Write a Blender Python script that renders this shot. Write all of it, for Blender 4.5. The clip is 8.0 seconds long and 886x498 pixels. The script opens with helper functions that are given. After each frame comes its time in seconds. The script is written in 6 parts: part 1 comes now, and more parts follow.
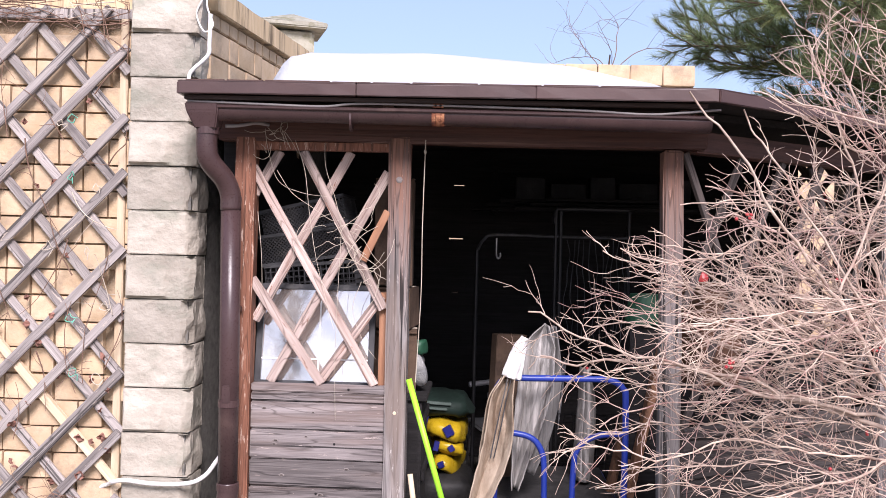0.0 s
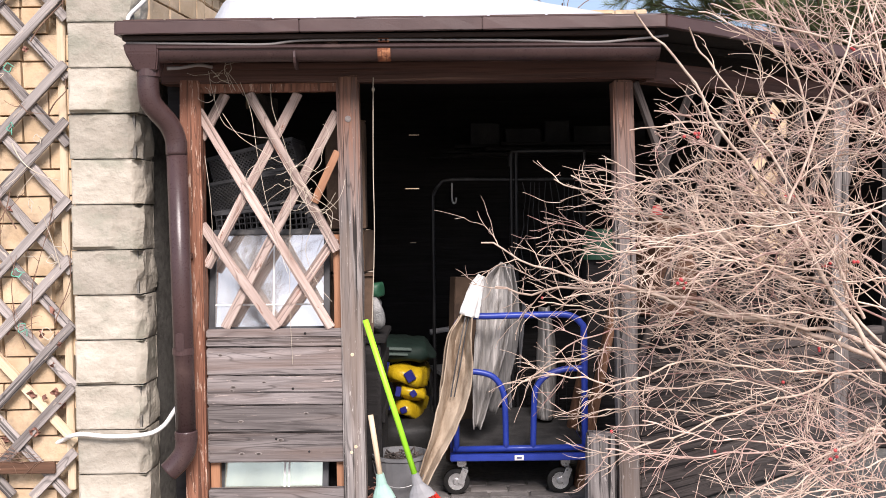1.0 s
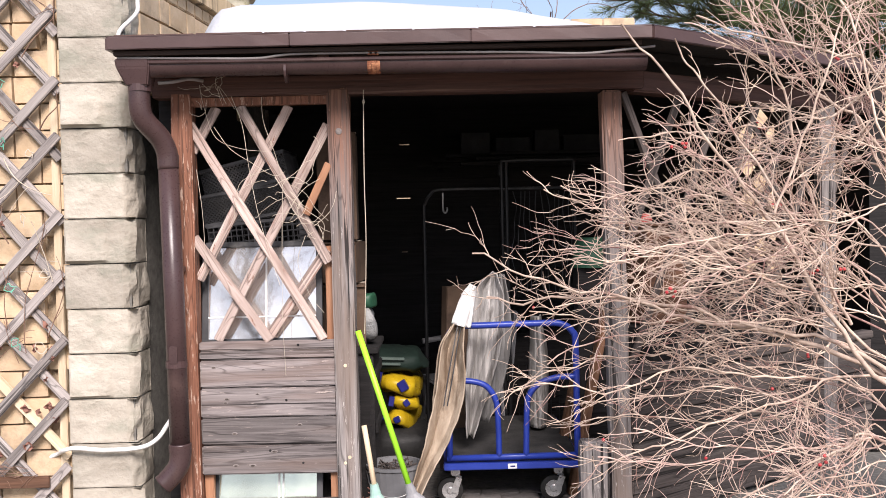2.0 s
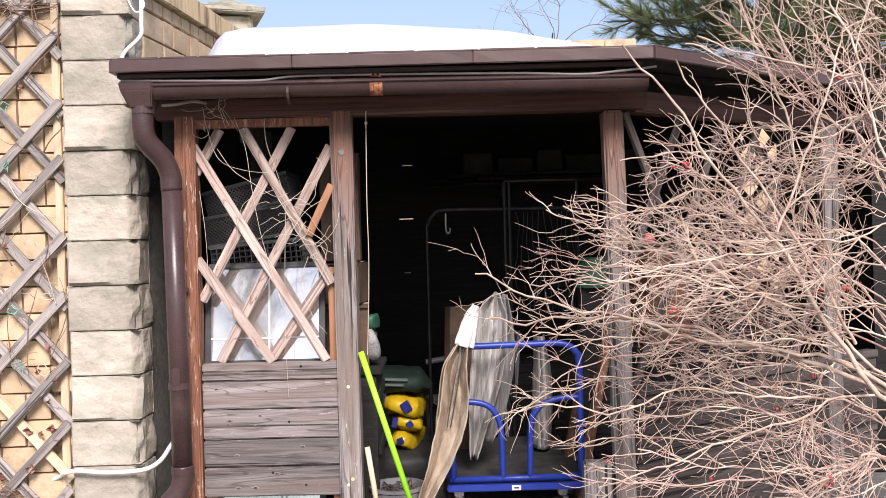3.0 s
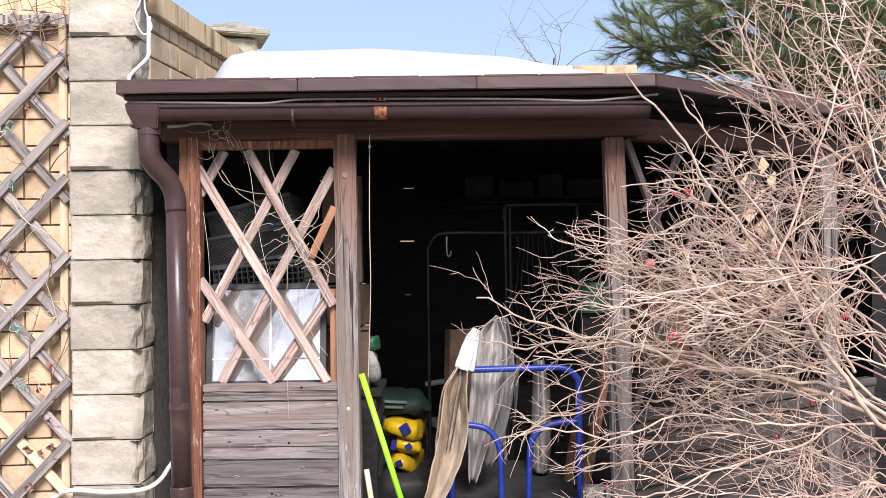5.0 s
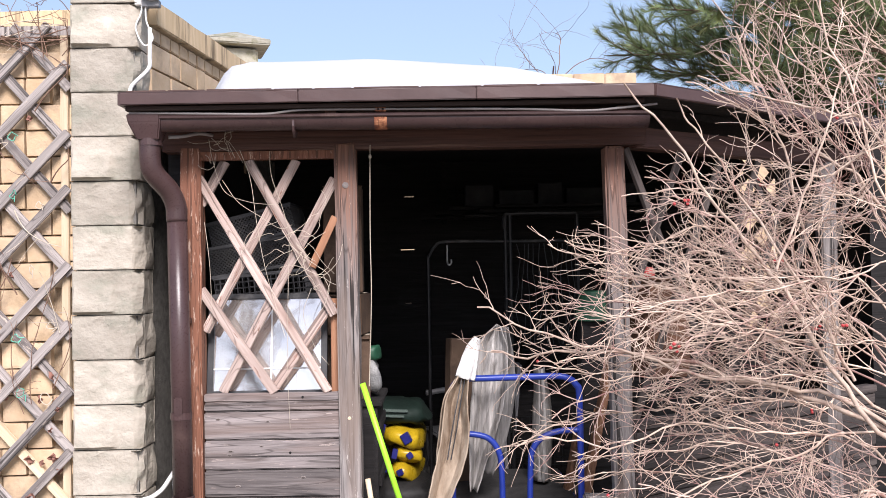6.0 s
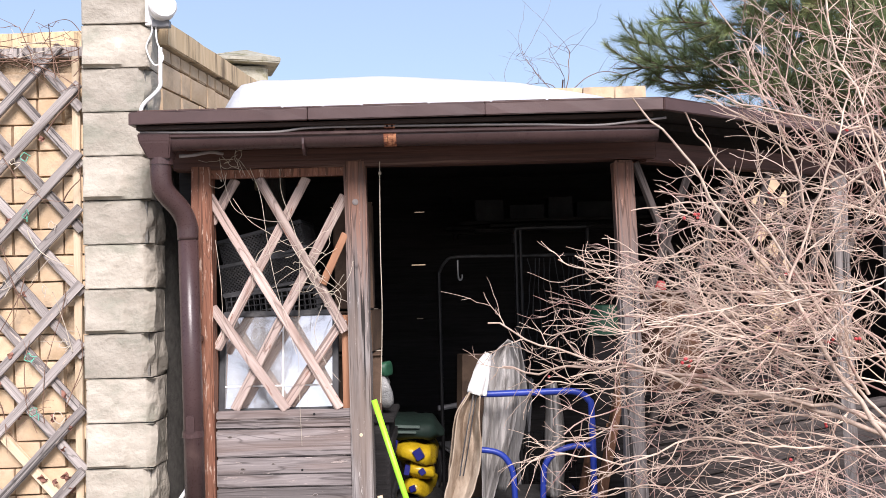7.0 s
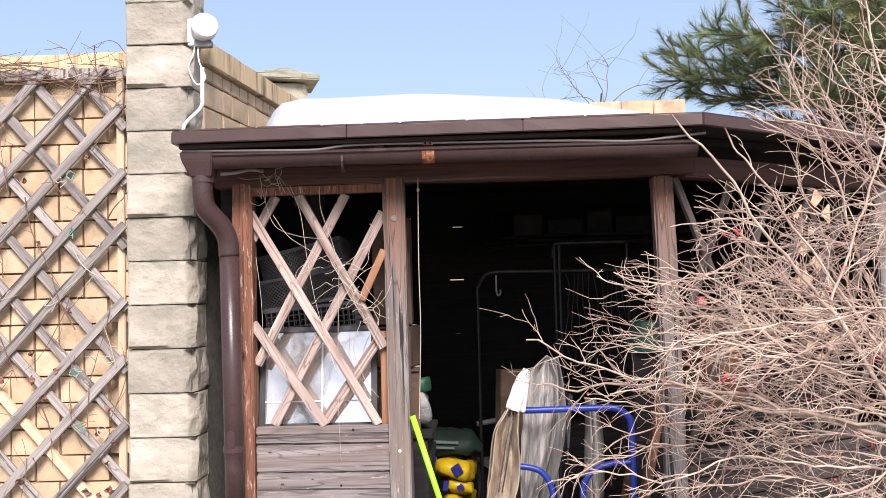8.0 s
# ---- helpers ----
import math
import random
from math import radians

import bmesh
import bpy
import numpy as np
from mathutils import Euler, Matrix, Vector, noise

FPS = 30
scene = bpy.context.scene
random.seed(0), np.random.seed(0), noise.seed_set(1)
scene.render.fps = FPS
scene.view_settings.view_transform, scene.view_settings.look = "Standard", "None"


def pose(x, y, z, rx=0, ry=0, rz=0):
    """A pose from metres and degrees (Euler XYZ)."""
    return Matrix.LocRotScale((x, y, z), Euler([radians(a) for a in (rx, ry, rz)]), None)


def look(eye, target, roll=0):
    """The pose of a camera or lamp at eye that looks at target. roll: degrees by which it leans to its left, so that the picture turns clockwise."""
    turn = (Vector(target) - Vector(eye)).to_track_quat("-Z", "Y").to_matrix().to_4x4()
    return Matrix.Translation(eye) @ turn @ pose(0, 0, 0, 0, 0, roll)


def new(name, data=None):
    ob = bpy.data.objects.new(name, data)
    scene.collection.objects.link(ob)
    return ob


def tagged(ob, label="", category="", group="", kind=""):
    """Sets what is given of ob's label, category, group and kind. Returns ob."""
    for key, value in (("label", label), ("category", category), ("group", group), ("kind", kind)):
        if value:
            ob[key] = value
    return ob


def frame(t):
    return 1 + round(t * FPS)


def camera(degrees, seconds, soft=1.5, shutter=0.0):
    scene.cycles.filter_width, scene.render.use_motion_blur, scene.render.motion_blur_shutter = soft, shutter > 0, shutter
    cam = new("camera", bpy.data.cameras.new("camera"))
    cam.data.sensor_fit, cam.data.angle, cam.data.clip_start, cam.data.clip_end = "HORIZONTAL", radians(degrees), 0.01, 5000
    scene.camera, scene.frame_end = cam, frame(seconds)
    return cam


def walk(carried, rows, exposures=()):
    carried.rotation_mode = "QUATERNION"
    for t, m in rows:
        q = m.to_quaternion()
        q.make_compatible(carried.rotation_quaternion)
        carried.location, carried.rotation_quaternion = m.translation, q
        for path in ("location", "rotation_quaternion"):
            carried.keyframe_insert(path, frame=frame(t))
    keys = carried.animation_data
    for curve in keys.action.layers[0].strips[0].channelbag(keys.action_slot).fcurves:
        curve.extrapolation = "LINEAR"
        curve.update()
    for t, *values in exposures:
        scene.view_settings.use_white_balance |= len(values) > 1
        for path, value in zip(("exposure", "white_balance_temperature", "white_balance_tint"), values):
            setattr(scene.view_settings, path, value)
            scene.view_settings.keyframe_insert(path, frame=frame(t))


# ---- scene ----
cam = camera(49.9, 8.0, 0.9)

PATH = [
    (0, (0.413, -4.328, 1.517), (0.337, -2.329, 1.513), 1.4),
    (0.5, (0.449, -4.295, 1.399), (0.417, -2.296, 1.35), 0.2),
    (1, (0.466, -4.294, 1.377), (0.464, -2.295, 1.308), -0.7),
    (1.5, (0.467, -4.32, 1.394), (0.484, -2.321, 1.326), -1.2),
    (3, (0.472, -4.321, 1.395), (0.481, -2.321, 1.383), -1.5),
    (3.5, (0.469, -4.326, 1.396), (0.478, -2.326, 1.395), -1.3),
    (4, (0.463, -4.329, 1.397), (0.474, -2.33, 1.41), -1.1),
    (4.5, (0.458, -4.336, 1.399), (0.471, -2.336, 1.424), -0.8),
    (6, (0.456, -4.358, 1.416), (0.469, -2.359, 1.463), -1.0),
    (6.5, (0.46, -4.355, 1.417), (0.465, -2.356, 1.477), -1.3),
    (7, (0.463, -4.36, 1.426), (0.452, -2.362, 1.502), -1.5),
    (7.5, (0.466, -4.368, 1.439), (0.426, -2.371, 1.535), -1.5),
    (8, (0.465, -4.37, 1.441), (0.374, -2.375, 1.546), -1.5),
]
walk(cam, [(t, look(eye, target, roll)) for t, eye, target, roll in PATH],
     [(0.0, 0.74, 5950, 24), (0.8, 0.70, 6250, 18), (1.7, 0.71, 6250, 18), (4.5, 0.72, 6150, 18), (6.5, 0.72, 6000, 18), (8.0, 0.72, 6200, 18)])


# ---- world, sun ----
SUN_DIR = Vector((0.20, -1.0, 0.84)).normalized()          # towards the sun, which shines through thin cloud
world = bpy.data.worlds.new("world")
scene.world = world
world.use_nodes = True
wn, wl = world.node_tree.nodes, world.node_tree.links
sky = wn.new("ShaderNodeTexSky")
sky.sky_type, sky.sun_disc = "NISHITA", False
sky.sun_elevation = math.asin(SUN_DIR.z)
sky.sun_rotation = math.atan2(SUN_DIR.x, SUN_DIR.y)
sky.dust_density, sky.air_density, sky.ozone_density = 2.0, 1.0, 1.5
haze = wn.new("ShaderNodeMix")                    # thin high cloud whitens the blue
haze.data_type = "RGBA"
haze.inputs[0].default_value = 0.5
haze.inputs[7].default_value = (2.85, 3.4, 3.85, 1)
wl.new(sky.outputs[0], haze.inputs[6])
wl.new(haze.outputs[2], wn["Background"].inputs[0])
wn["Background"].inputs[1].default_value = 0.13
sun = new("sun", bpy.data.lights.new("sun", "SUN"))
sun.data.energy, sun.data.angle, sun.data.color = 3.85, radians(22.0), (1.0, 0.92, 0.82)
sun.matrix_world = look(SUN_DIR * 30, (0, 0, 0))


# ---- materials ----
def mat(name, c1, c2, rough=0.8, scale=(6, 6, 6), fine=60, bump=0.3, metal=0.0, third=None, third_amount=0.3,
        vary=0.15, spec=0.4, detail=6, dist=0.0, coords="Object"):
    """Two colours mixed by a stretched noise, a third one in blotches, fine grain as relief, and a tint per object."""
    m = bpy.data.materials.new(name)
    m.use_nodes = True
    n, l = m.node_tree.nodes, m.node_tree.links
    b = n["Principled BSDF"]
    b.inputs["Roughness"].default_value, b.inputs["Metallic"].default_value = rough, metal
    b.inputs["Specular IOR Level"].default_value = spec
    tc = n.new("ShaderNodeTexCoord")
    info = n.new("ShaderNodeObjectInfo")
    off = n.new("ShaderNodeVectorMath")
    off.operation = "MULTIPLY_ADD"
    comb = n.new("ShaderNodeCombineXYZ")
    for i in range(3):
        l.new(info.outputs["Random"], comb.inputs[i])
    off.inputs[1].default_value = (37, 53, 71)
    l.new(comb.outputs[0], off.inputs[0])
    l.new(tc.outputs[coords], off.inputs[2])
    mp = n.new("ShaderNodeMapping")
    mp.inputs["Scale"].default_value = scale
    l.new(off.outputs[0], mp.inputs[0])
    no = n.new("ShaderNodeTexNoise")
    no.inputs["Scale"].default_value, no.inputs["Detail"].default_value = 1.0, detail
    no.inputs["Roughness"].default_value, no.inputs["Distortion"].default_value = 0.65, dist
    l.new(mp.outputs[0], no.inputs[0])
    ramp = n.new("ShaderNodeValToRGB")
    ramp.color_ramp.elements[0].position, ramp.color_ramp.elements[1].position = 0.32, 0.68
    ramp.color_ramp.elements[0].color, ramp.color_ramp.elements[1].color = (*c1, 1), (*c2, 1)
    l.new(no.outputs[0], ramp.inputs[0])
    col = ramp.outputs[0]
    if third:
        n3 = n.new("ShaderNodeTexNoise")
        n3.inputs["Scale"].default_value, n3.inputs["Detail"].default_value = 0.45, 8
        n3.inputs["Roughness"].default_value = 0.7
        l.new(mp.outputs[0], n3.inputs[0])
        r3 = n.new("ShaderNodeValToRGB")
        r3.color_ramp.elements[0].position = 0.62 - third_amount * 0.3
        r3.color_ramp.elements[1].position = 0.72 - third_amount * 0.25
        l.new(n3.outputs[0], r3.inputs[0])
        mx = n.new("ShaderNodeMix")
        mx.data_type = "RGBA"
        mx.inputs[7].default_value = (*third, 1)
        l.new(r3.outputs[0], mx.inputs[0])
        l.new(col, mx.inputs[6])
        col = mx.outputs[2]
    hsv = n.new("ShaderNodeHueSaturation")
    val = n.new("ShaderNodeMapRange")
    val.inputs[3].default_value, val.inputs[4].default_value = 1 - vary, 1 + vary
    l.new(info.outputs["Random"], val.inputs[0])
    l.new(val.outputs[0], hsv.inputs["Value"])
    l.new(col, hsv.inputs["Color"])
    l.new(hsv.outputs[0], b.inputs["Base Color"])
    f = n.new("ShaderNodeTexNoise")
    f.inputs["Scale"].default_value, f.inputs["Detail"].default_value = fine, 5
    if max(scale) > 2 * min(scale):               # grain runs along the length
        f.inputs["Scale"].default_value = 3.0
        l.new(mp.outputs[0], f.inputs[0])
    else:
        l.new(off.outputs[0], f.inputs[0])
    add = n.new("ShaderNodeMath")
    add.operation = "MULTIPLY_ADD"
    add.inputs[1].default_value = 0.5
    l.new(f.outputs[0], add.inputs[0])
    l.new(no.outputs[0], add.inputs[2])
    bp = n.new("ShaderNodeBump")
    bp.inputs["Strength"].default_value, bp.inputs["Distance"].default_value = bump, 0.01
    l.new(add.outputs[0], bp.inputs["Height"])
    l.new(bp.outputs[0], b.inputs["Normal"])
    rr = n.new("ShaderNodeMapRange")
    rr.inputs[3].default_value, rr.inputs[4].default_value = max(rough - 0.12, 0.02), min(rough + 0.12, 1)
    l.new(f.outputs[0], rr.inputs[0])
    l.new(rr.outputs[0], b.inputs["Roughness"])
    return m


def wood(name, c1, c2, axis, rough=0.85, crack=0.6, flake=None, flake_amount=0.0, vary=0.15, bump=0.35, rings=17.0, streak=None):
    """Weathered wood: growth-ring lines along the axis (0 or 2), long dark cracks, and flakes of old paint where given."""
    st = (1.6, 34, 34) if axis == 0 else (34, 34, 1.6)
    m = mat(name, c1, c2, rough, st, 60, bump, vary=vary, dist=0.8)
    n, l = m.node_tree.nodes, m.node_tree.links
    mp = next(x for x in n if x.bl_idname == "ShaderNodeMapping")
    hsv = next(x for x in n if x.bl_idname == "ShaderNodeHueSaturation")
    col = hsv.inputs["Color"].links[0].from_socket
    src = mp.inputs[0].links[0].from_socket

    def layer(col, fac, rgb):
        mx = n.new("ShaderNodeMix")
        mx.data_type = "RGBA"
        mx.inputs[7].default_value = (*rgb, 1)
        l.new(fac, mx.inputs[0])
        l.new(col, mx.inputs[6])
        return mx.outputs[2]

    def steps(val, lo, hi, top):
        r = n.new("ShaderNodeMapRange")
        r.inputs[1].default_value, r.inputs[2].default_value, r.inputs[4].default_value = lo, hi, top
        l.new(val, r.inputs[0])
        return r.outputs[0]

    def stretched(sc):
        q = n.new("ShaderNodeMapping")
        q.inputs["Scale"].default_value = sc
        l.new(src, q.inputs[0])
        return q.outputs[0]
    rg = n.new("ShaderNodeTexNoise")              # contour lines of a long, slow noise: cathedral grain
    rg.inputs["Scale"].default_value, rg.inputs["Detail"].default_value, rg.inputs["Distortion"].default_value = 1.0, 1.5, 0.3
    l.new(stretched((0.9, 11, 11) if axis == 0 else (11, 11, 0.9)), rg.inputs[0])
    mul = n.new("ShaderNodeMath")
    mul.operation = "MULTIPLY"
    mul.inputs[1].default_value = rings
    l.new(rg.outputs[0], mul.inputs[0])
    pp = n.new("ShaderNodeMath")
    pp.operation = "PINGPONG"
    pp.inputs[1].default_value = 0.5
    l.new(mul.outputs[0], pp.inputs[0])
    col = layer(col, steps(pp.outputs[0], 0.40, 0.5, 0.7), [v * 0.5 for v in c1])
    ck = n.new("ShaderNodeTexNoise")
    ck.inputs["Scale"].default_value, ck.inputs["Detail"].default_value = 1.0, 3
    l.new(stretched((0.8, 48, 48) if axis == 0 else (48, 48, 0.8)), ck.inputs[0])
    col = layer(col, steps(ck.outputs[0], 0.585, 0.625, crack), [v * 0.16 for v in c1])
    if streak:                                    # broad streaks of another tone along the board
        sk = n.new("ShaderNodeTexNoise")
        sk.inputs["Scale"].default_value, sk.inputs["Detail"].default_value = 1.0, 4
        l.new(stretched((1.1, 13, 13) if axis == 0 else (13, 13, 1.1)), sk.inputs[0])
        col = layer(col, steps(sk.outputs[0], 0.50, 0.66, 0.8), streak)
    if flake:
        fl = n.new("ShaderNodeTexNoise")
        fl.inputs["Scale"].default_value, fl.inputs["Detail"].default_value = 1.0, 6
        fl.inputs["Roughness"].default_value = 0.75
        l.new(stretched((9, 70, 70) if axis == 0 else (70, 70, 9)), fl.inputs[0])
        col = layer(col, steps(fl.outputs[0], 0.62 - flake_amount * .12, 0.66 - flake_amount * .12, 0.9), flake)
    l.new(col, hsv.inputs["Color"])
    return m


GREY_V = wood("weathered_wood_upright", (0.105, 0.092, 0.087), (0.33, 0.30, 0.285), 2, crack=0.95, flake=(0.46, 0.42, 0.39), flake_amount=0.1, vary=0.05, rings=11.0, streak=(0.20, 0.155, 0.13))
BROWN_V = wood("stained_wood_upright", (0.13, 0.052, 0.030), (0.28, 0.122, 0.072), 2, 0.75, 0.6, (0.50, 0.36, 0.28), 0.35, 0.04)
BROWN_H = mat("stained_wood_beam", (0.055, 0.027, 0.021), (0.125, 0.060, 0.046), 0.7, (1.6, 60, 60), 120, 0.4, third=(0.17, 0.10, 0.075), third_amount=0.12, vary=0.08)
GREY_H = wood("weathered_boards", (0.078, 0.066, 0.064), (0.285, 0.252, 0.243), 0, crack=0.9, flake=(0.36, 0.30, 0.27), flake_amount=0.02, vary=0.34, bump=0.4, rings=10.0, streak=(0.165, 0.125, 0.110))
SLAT = wood("lattice_slat_wood", (0.25, 0.178, 0.15), (0.55, 0.445, 0.395), 2, crack=0.6, flake=(0.20, 0.095, 0.06), flake_amount=0.25, vary=0.24)
SLAT_G = wood("old_trellis_slat", (0.17, 0.148, 0.14), (0.41, 0.37, 0.345), 2, crack=0.75, flake=(0.48, 0.40, 0.33), flake_amount=0.1, vary=0.22)
# slat wood darkened for shade behind the bush; also knot hearts and scraps
DARK_WOOD_SHADE = wood("dark_wood_and_slat_shade", (0.045, 0.036, 0.032), (0.12, 0.098, 0.088), 2, vary=0.25)
PALEKNOT = mat("pale_knot_ring", (0.17, 0.145, 0.135), (0.25, 0.22, 0.205), 0.85, (60, 60, 60), 90, 0.4)
# weathered boards darkened: the bush's shade on the dado is in the colour
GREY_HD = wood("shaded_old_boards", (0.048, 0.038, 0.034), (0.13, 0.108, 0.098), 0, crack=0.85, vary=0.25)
PAIL = mat("dull_grey_pail", (0.15, 0.15, 0.155), (0.21, 0.21, 0.215), 0.5, (9, 9, 9), 90, 0.1)
FRESH = mat("fresh_orange_wood", (0.25, 0.115, 0.06), (0.40, 0.205, 0.115), 0.7, (40, 40, 2.5), 120, 0.4, third=(0.2, 0.1, 0.06), third_amount=0.2, vary=0.1)
PALE = mat("pale_batten_wood", (0.50, 0.38, 0.25), (0.68, 0.56, 0.40), 0.8, (40, 40, 2.5), 120, 0.4, vary=0.1)
# soffit tone lowered: the shadow gap under the eaves is in the colour
SOFFIT = mat("eaves_shade_soffit_boards", (0.022, 0.014, 0.012), (0.045, 0.027, 0.022), 0.8, (2.2, 45, 45), 100, 0.4, vary=0.2)
# near-black puts the shed's inner gloom into the colour; also used for knots
GLOOM_AND_KNOT = mat("inner_gloom_and_knot_black", (0.007, 0.006, 0.006), (0.019, 0.017, 0.017), 0.9, (2.2, 45, 45), 100, 0.4, vary=0.25)
FLASH = mat("brown_painted_sheet", (0.058, 0.033, 0.031), (0.085, 0.050, 0.046), 0.42, (4, 4, 4), 150, 0.08, third=(0.13, 0.085, 0.075), third_amount=0.12, vary=0.06)
GUTTER = mat("brown_gutter_coating", (0.046, 0.027, 0.027), (0.066, 0.039, 0.038), 0.30, (5, 5, 5), 150, 0.08, third=(0.10, 0.064, 0.058), third_amount=0.12, vary=0.04)
RUST = mat("rusty_bracket", (0.30, 0.10, 0.045), (0.10, 0.04, 0.03), 0.8, (60, 60, 60), 150, 0.4, third=(0.45, 0.2, 0.1), vary=0.05)
SHINGLE = mat("brown_shingle", (0.06, 0.035, 0.03), (0.10, 0.06, 0.05), 0.9, (20, 20, 20), 200, 0.5)
BLOCK = mat("split_face_block", (0.335, 0.30, 0.245), (0.47, 0.43, 0.362), 0.92, (5, 5, 9), 60, 0.95, third=(0.29, 0.28, 0.225), third_amount=0.30, vary=0.17)
MORTAR = mat("grey_mortar", (0.10, 0.095, 0.085), (0.20, 0.19, 0.17), 0.95, (30, 30, 30), 120, 0.5)
YMORTAR = mat("yellow_grey_mortar", (0.26, 0.19, 0.12), (0.40, 0.31, 0.21), 0.95, (30, 30, 30), 120, 0.5)
BRICK = mat("yellow_brick", (0.48, 0.345, 0.21), (0.62, 0.475, 0.325), 0.88, (7, 7, 7), 80, 0.55, third=(0.40, 0.30, 0.205), third_amount=0.28, vary=0.12)
COPING = mat("stained_yellow_coping", (0.54, 0.40, 0.235), (0.66, 0.51, 0.325), 0.9, (28, 28, 2), 90, 0.5, third=(0.17, 0.125, 0.075), third_amount=0.36, vary=0.05)
CAPSTONE = mat("mossy_concrete_cap", (0.26, 0.25, 0.19), (0.42, 0.40, 0.33), 0.95, (14, 14, 14), 90, 0.6, third=(0.17, 0.16, 0.08), third_amount=0.35)
SNOW = mat("old_snow", (0.37, 0.385, 0.41), (0.45, 0.46, 0.475), 0.6, (2.2, 2.2, 2.2), 40, 0.8, vary=0.0, spec=0.2)
PAVER = mat("grey_paving_stone", (0.13, 0.12, 0.115), (0.24, 0.22, 0.21), 0.9, (12, 12, 12), 90, 0.5, vary=0.2)
SOIL = mat("wet_ground", (0.10, 0.08, 0.06), (0.22, 0.19, 0.15), 0.95, (3, 3, 3), 40, 0.7, third=(0.30, 0.26, 0.2), third_amount=0.3)

BARK = mat("pinkish_tan_twigs", (0.36, 0.255, 0.205), (0.72, 0.58, 0.465), 0.75, (14, 14, 14), 90, 0.2, third=(0.32, 0.18, 0.145), third_amount=0.25, vary=0.22)
VINE = mat("dry_brown_vine", (0.11, 0.06, 0.042), (0.25, 0.155, 0.11), 0.85, (20, 20, 20), 90, 0.2, vary=0.2)
STRAW = mat("dry_pale_tendril", (0.42, 0.36, 0.28), (0.60, 0.53, 0.43), 0.8, (20, 20, 20), 90, 0.2, vary=0.15)
NEEDLE = mat("pine_needles", (0.075, 0.115, 0.04), (0.20, 0.24, 0.095), 0.5, (5, 5, 5), 60, 0.0, third=(0.25, 0.24, 0.10), third_amount=0.25, vary=0.2)
PINEBARK = mat("pine_bark", (0.10, 0.065, 0.045), (0.22, 0.15, 0.11), 0.9, (20, 20, 20), 60, 0.5)
BERRY = mat("red_berries", (0.40, 0.03, 0.04), (0.55, 0.10, 0.09), 0.4, (20, 20, 20), 60, 0.1, vary=0.2)
BLUE = mat("blue_enamel_tube", (0.016, 0.036, 0.25), (0.026, 0.052, 0.33), 0.35, (6, 6, 6), 100, 0.05, third=(0.05, 0.06, 0.22), third_amount=0.12, vary=0.02)
ZINC = mat("bright_zinc", (0.46, 0.46, 0.46), (0.66, 0.65, 0.64), 0.3, (40, 40, 40), 90, 0.1, metal=0.75, vary=0.05)
DECK = mat("grey_deck_mat", (0.040, 0.039, 0.039), (0.078, 0.075, 0.074), 0.8, (8, 8, 8), 100, 0.3, third=(0.03, 0.03, 0.03), third_amount=0.3)
STEEL = mat("zinc_steel", (0.30, 0.30, 0.30), (0.45, 0.44, 0.43), 0.4, (20, 20, 20), 90, 0.1, metal=0.9, vary=0.05)
RUBBER = mat("black_rubber", (0.010, 0.010, 0.010), (0.022, 0.021, 0.020), 0.55, (20, 20, 20), 90, 0.2, spec=0.25)
BLACK_PL = mat("black_crate_plastic", (0.028, 0.028, 0.030), (0.062, 0.062, 0.065), 0.45, (9, 9, 9), 90, 0.1, third=(0.12, 0.115, 0.11), third_amount=0.2)
BLACK_MET = mat("black_metal", (0.015, 0.015, 0.016), (0.03, 0.03, 0.032), 0.4, (9, 9, 9), 90, 0.1, metal=0.3)
CANVAS = mat("stained_canvas", (0.27, 0.205, 0.145), (0.47, 0.385, 0.295), 0.9, (14, 14, 5), 160, 0.35, third=(0.19, 0.135, 0.09), third_amount=0.36, vary=0.0)
SHEET = mat("streaked_white_sheeting", (0.17, 0.165, 0.16), (0.44, 0.42, 0.40), 0.5, (55, 55, 1.6), 120, 0.3, third=(0.13, 0.12, 0.11), third_amount=0.35, vary=0.0)
# the same sheeting, its shaded right side put into a greyer colour
SHADE_SHEET = mat("shade_greyed_sheeting", (0.10, 0.098, 0.096), (0.21, 0.205, 0.20), 0.55, (40, 40, 2), 120, 0.3, vary=0.0)
WHITE_PL = mat("white_plastic", (0.74, 0.73, 0.70), (0.82, 0.81, 0.79), 0.45, (9, 9, 9), 90, 0.08, vary=0.03)
GREY_CABLE = mat("grey_cable", (0.22, 0.20, 0.20), (0.30, 0.28, 0.27), 0.5, (9, 9, 9), 90, 0.05)
LIME = mat("lime_green_handle", (0.30, 0.72, 0.02), (0.36, 0.80, 0.04), 0.4, (9, 9, 9), 90, 0.05, vary=0.02)
RED_BR = mat("red_bristles", (0.55, 0.03, 0.02), (0.72, 0.07, 0.04), 0.55, (60, 60, 8), 90, 0.2, vary=0.1)
DARK_BR = mat("dark_bristles", (0.06, 0.05, 0.045), (0.14, 0.12, 0.11), 0.7, (60, 60, 8), 90, 0.2, vary=0.1)
MINT = mat("mint_plastic", (0.24, 0.38, 0.33), (0.32, 0.46, 0.40), 0.5, (9, 9, 9), 90, 0.1)
GREY_PL = mat("grey_plastic", (0.17, 0.17, 0.18), (0.26, 0.26, 0.265), 0.5, (9, 9, 9), 90, 0.1)
YELLOW = mat("yellow_sack_film", (0.36, 0.235, 0.006), (0.47, 0.325, 0.010), 0.3, (14, 14, 14), 40, 0.35, vary=0.08)
NAVY = mat("dark_blue_print", (0.012, 0.014, 0.12), (0.02, 0.022, 0.16), 0.35, (9, 9, 9), 40, 0.1)
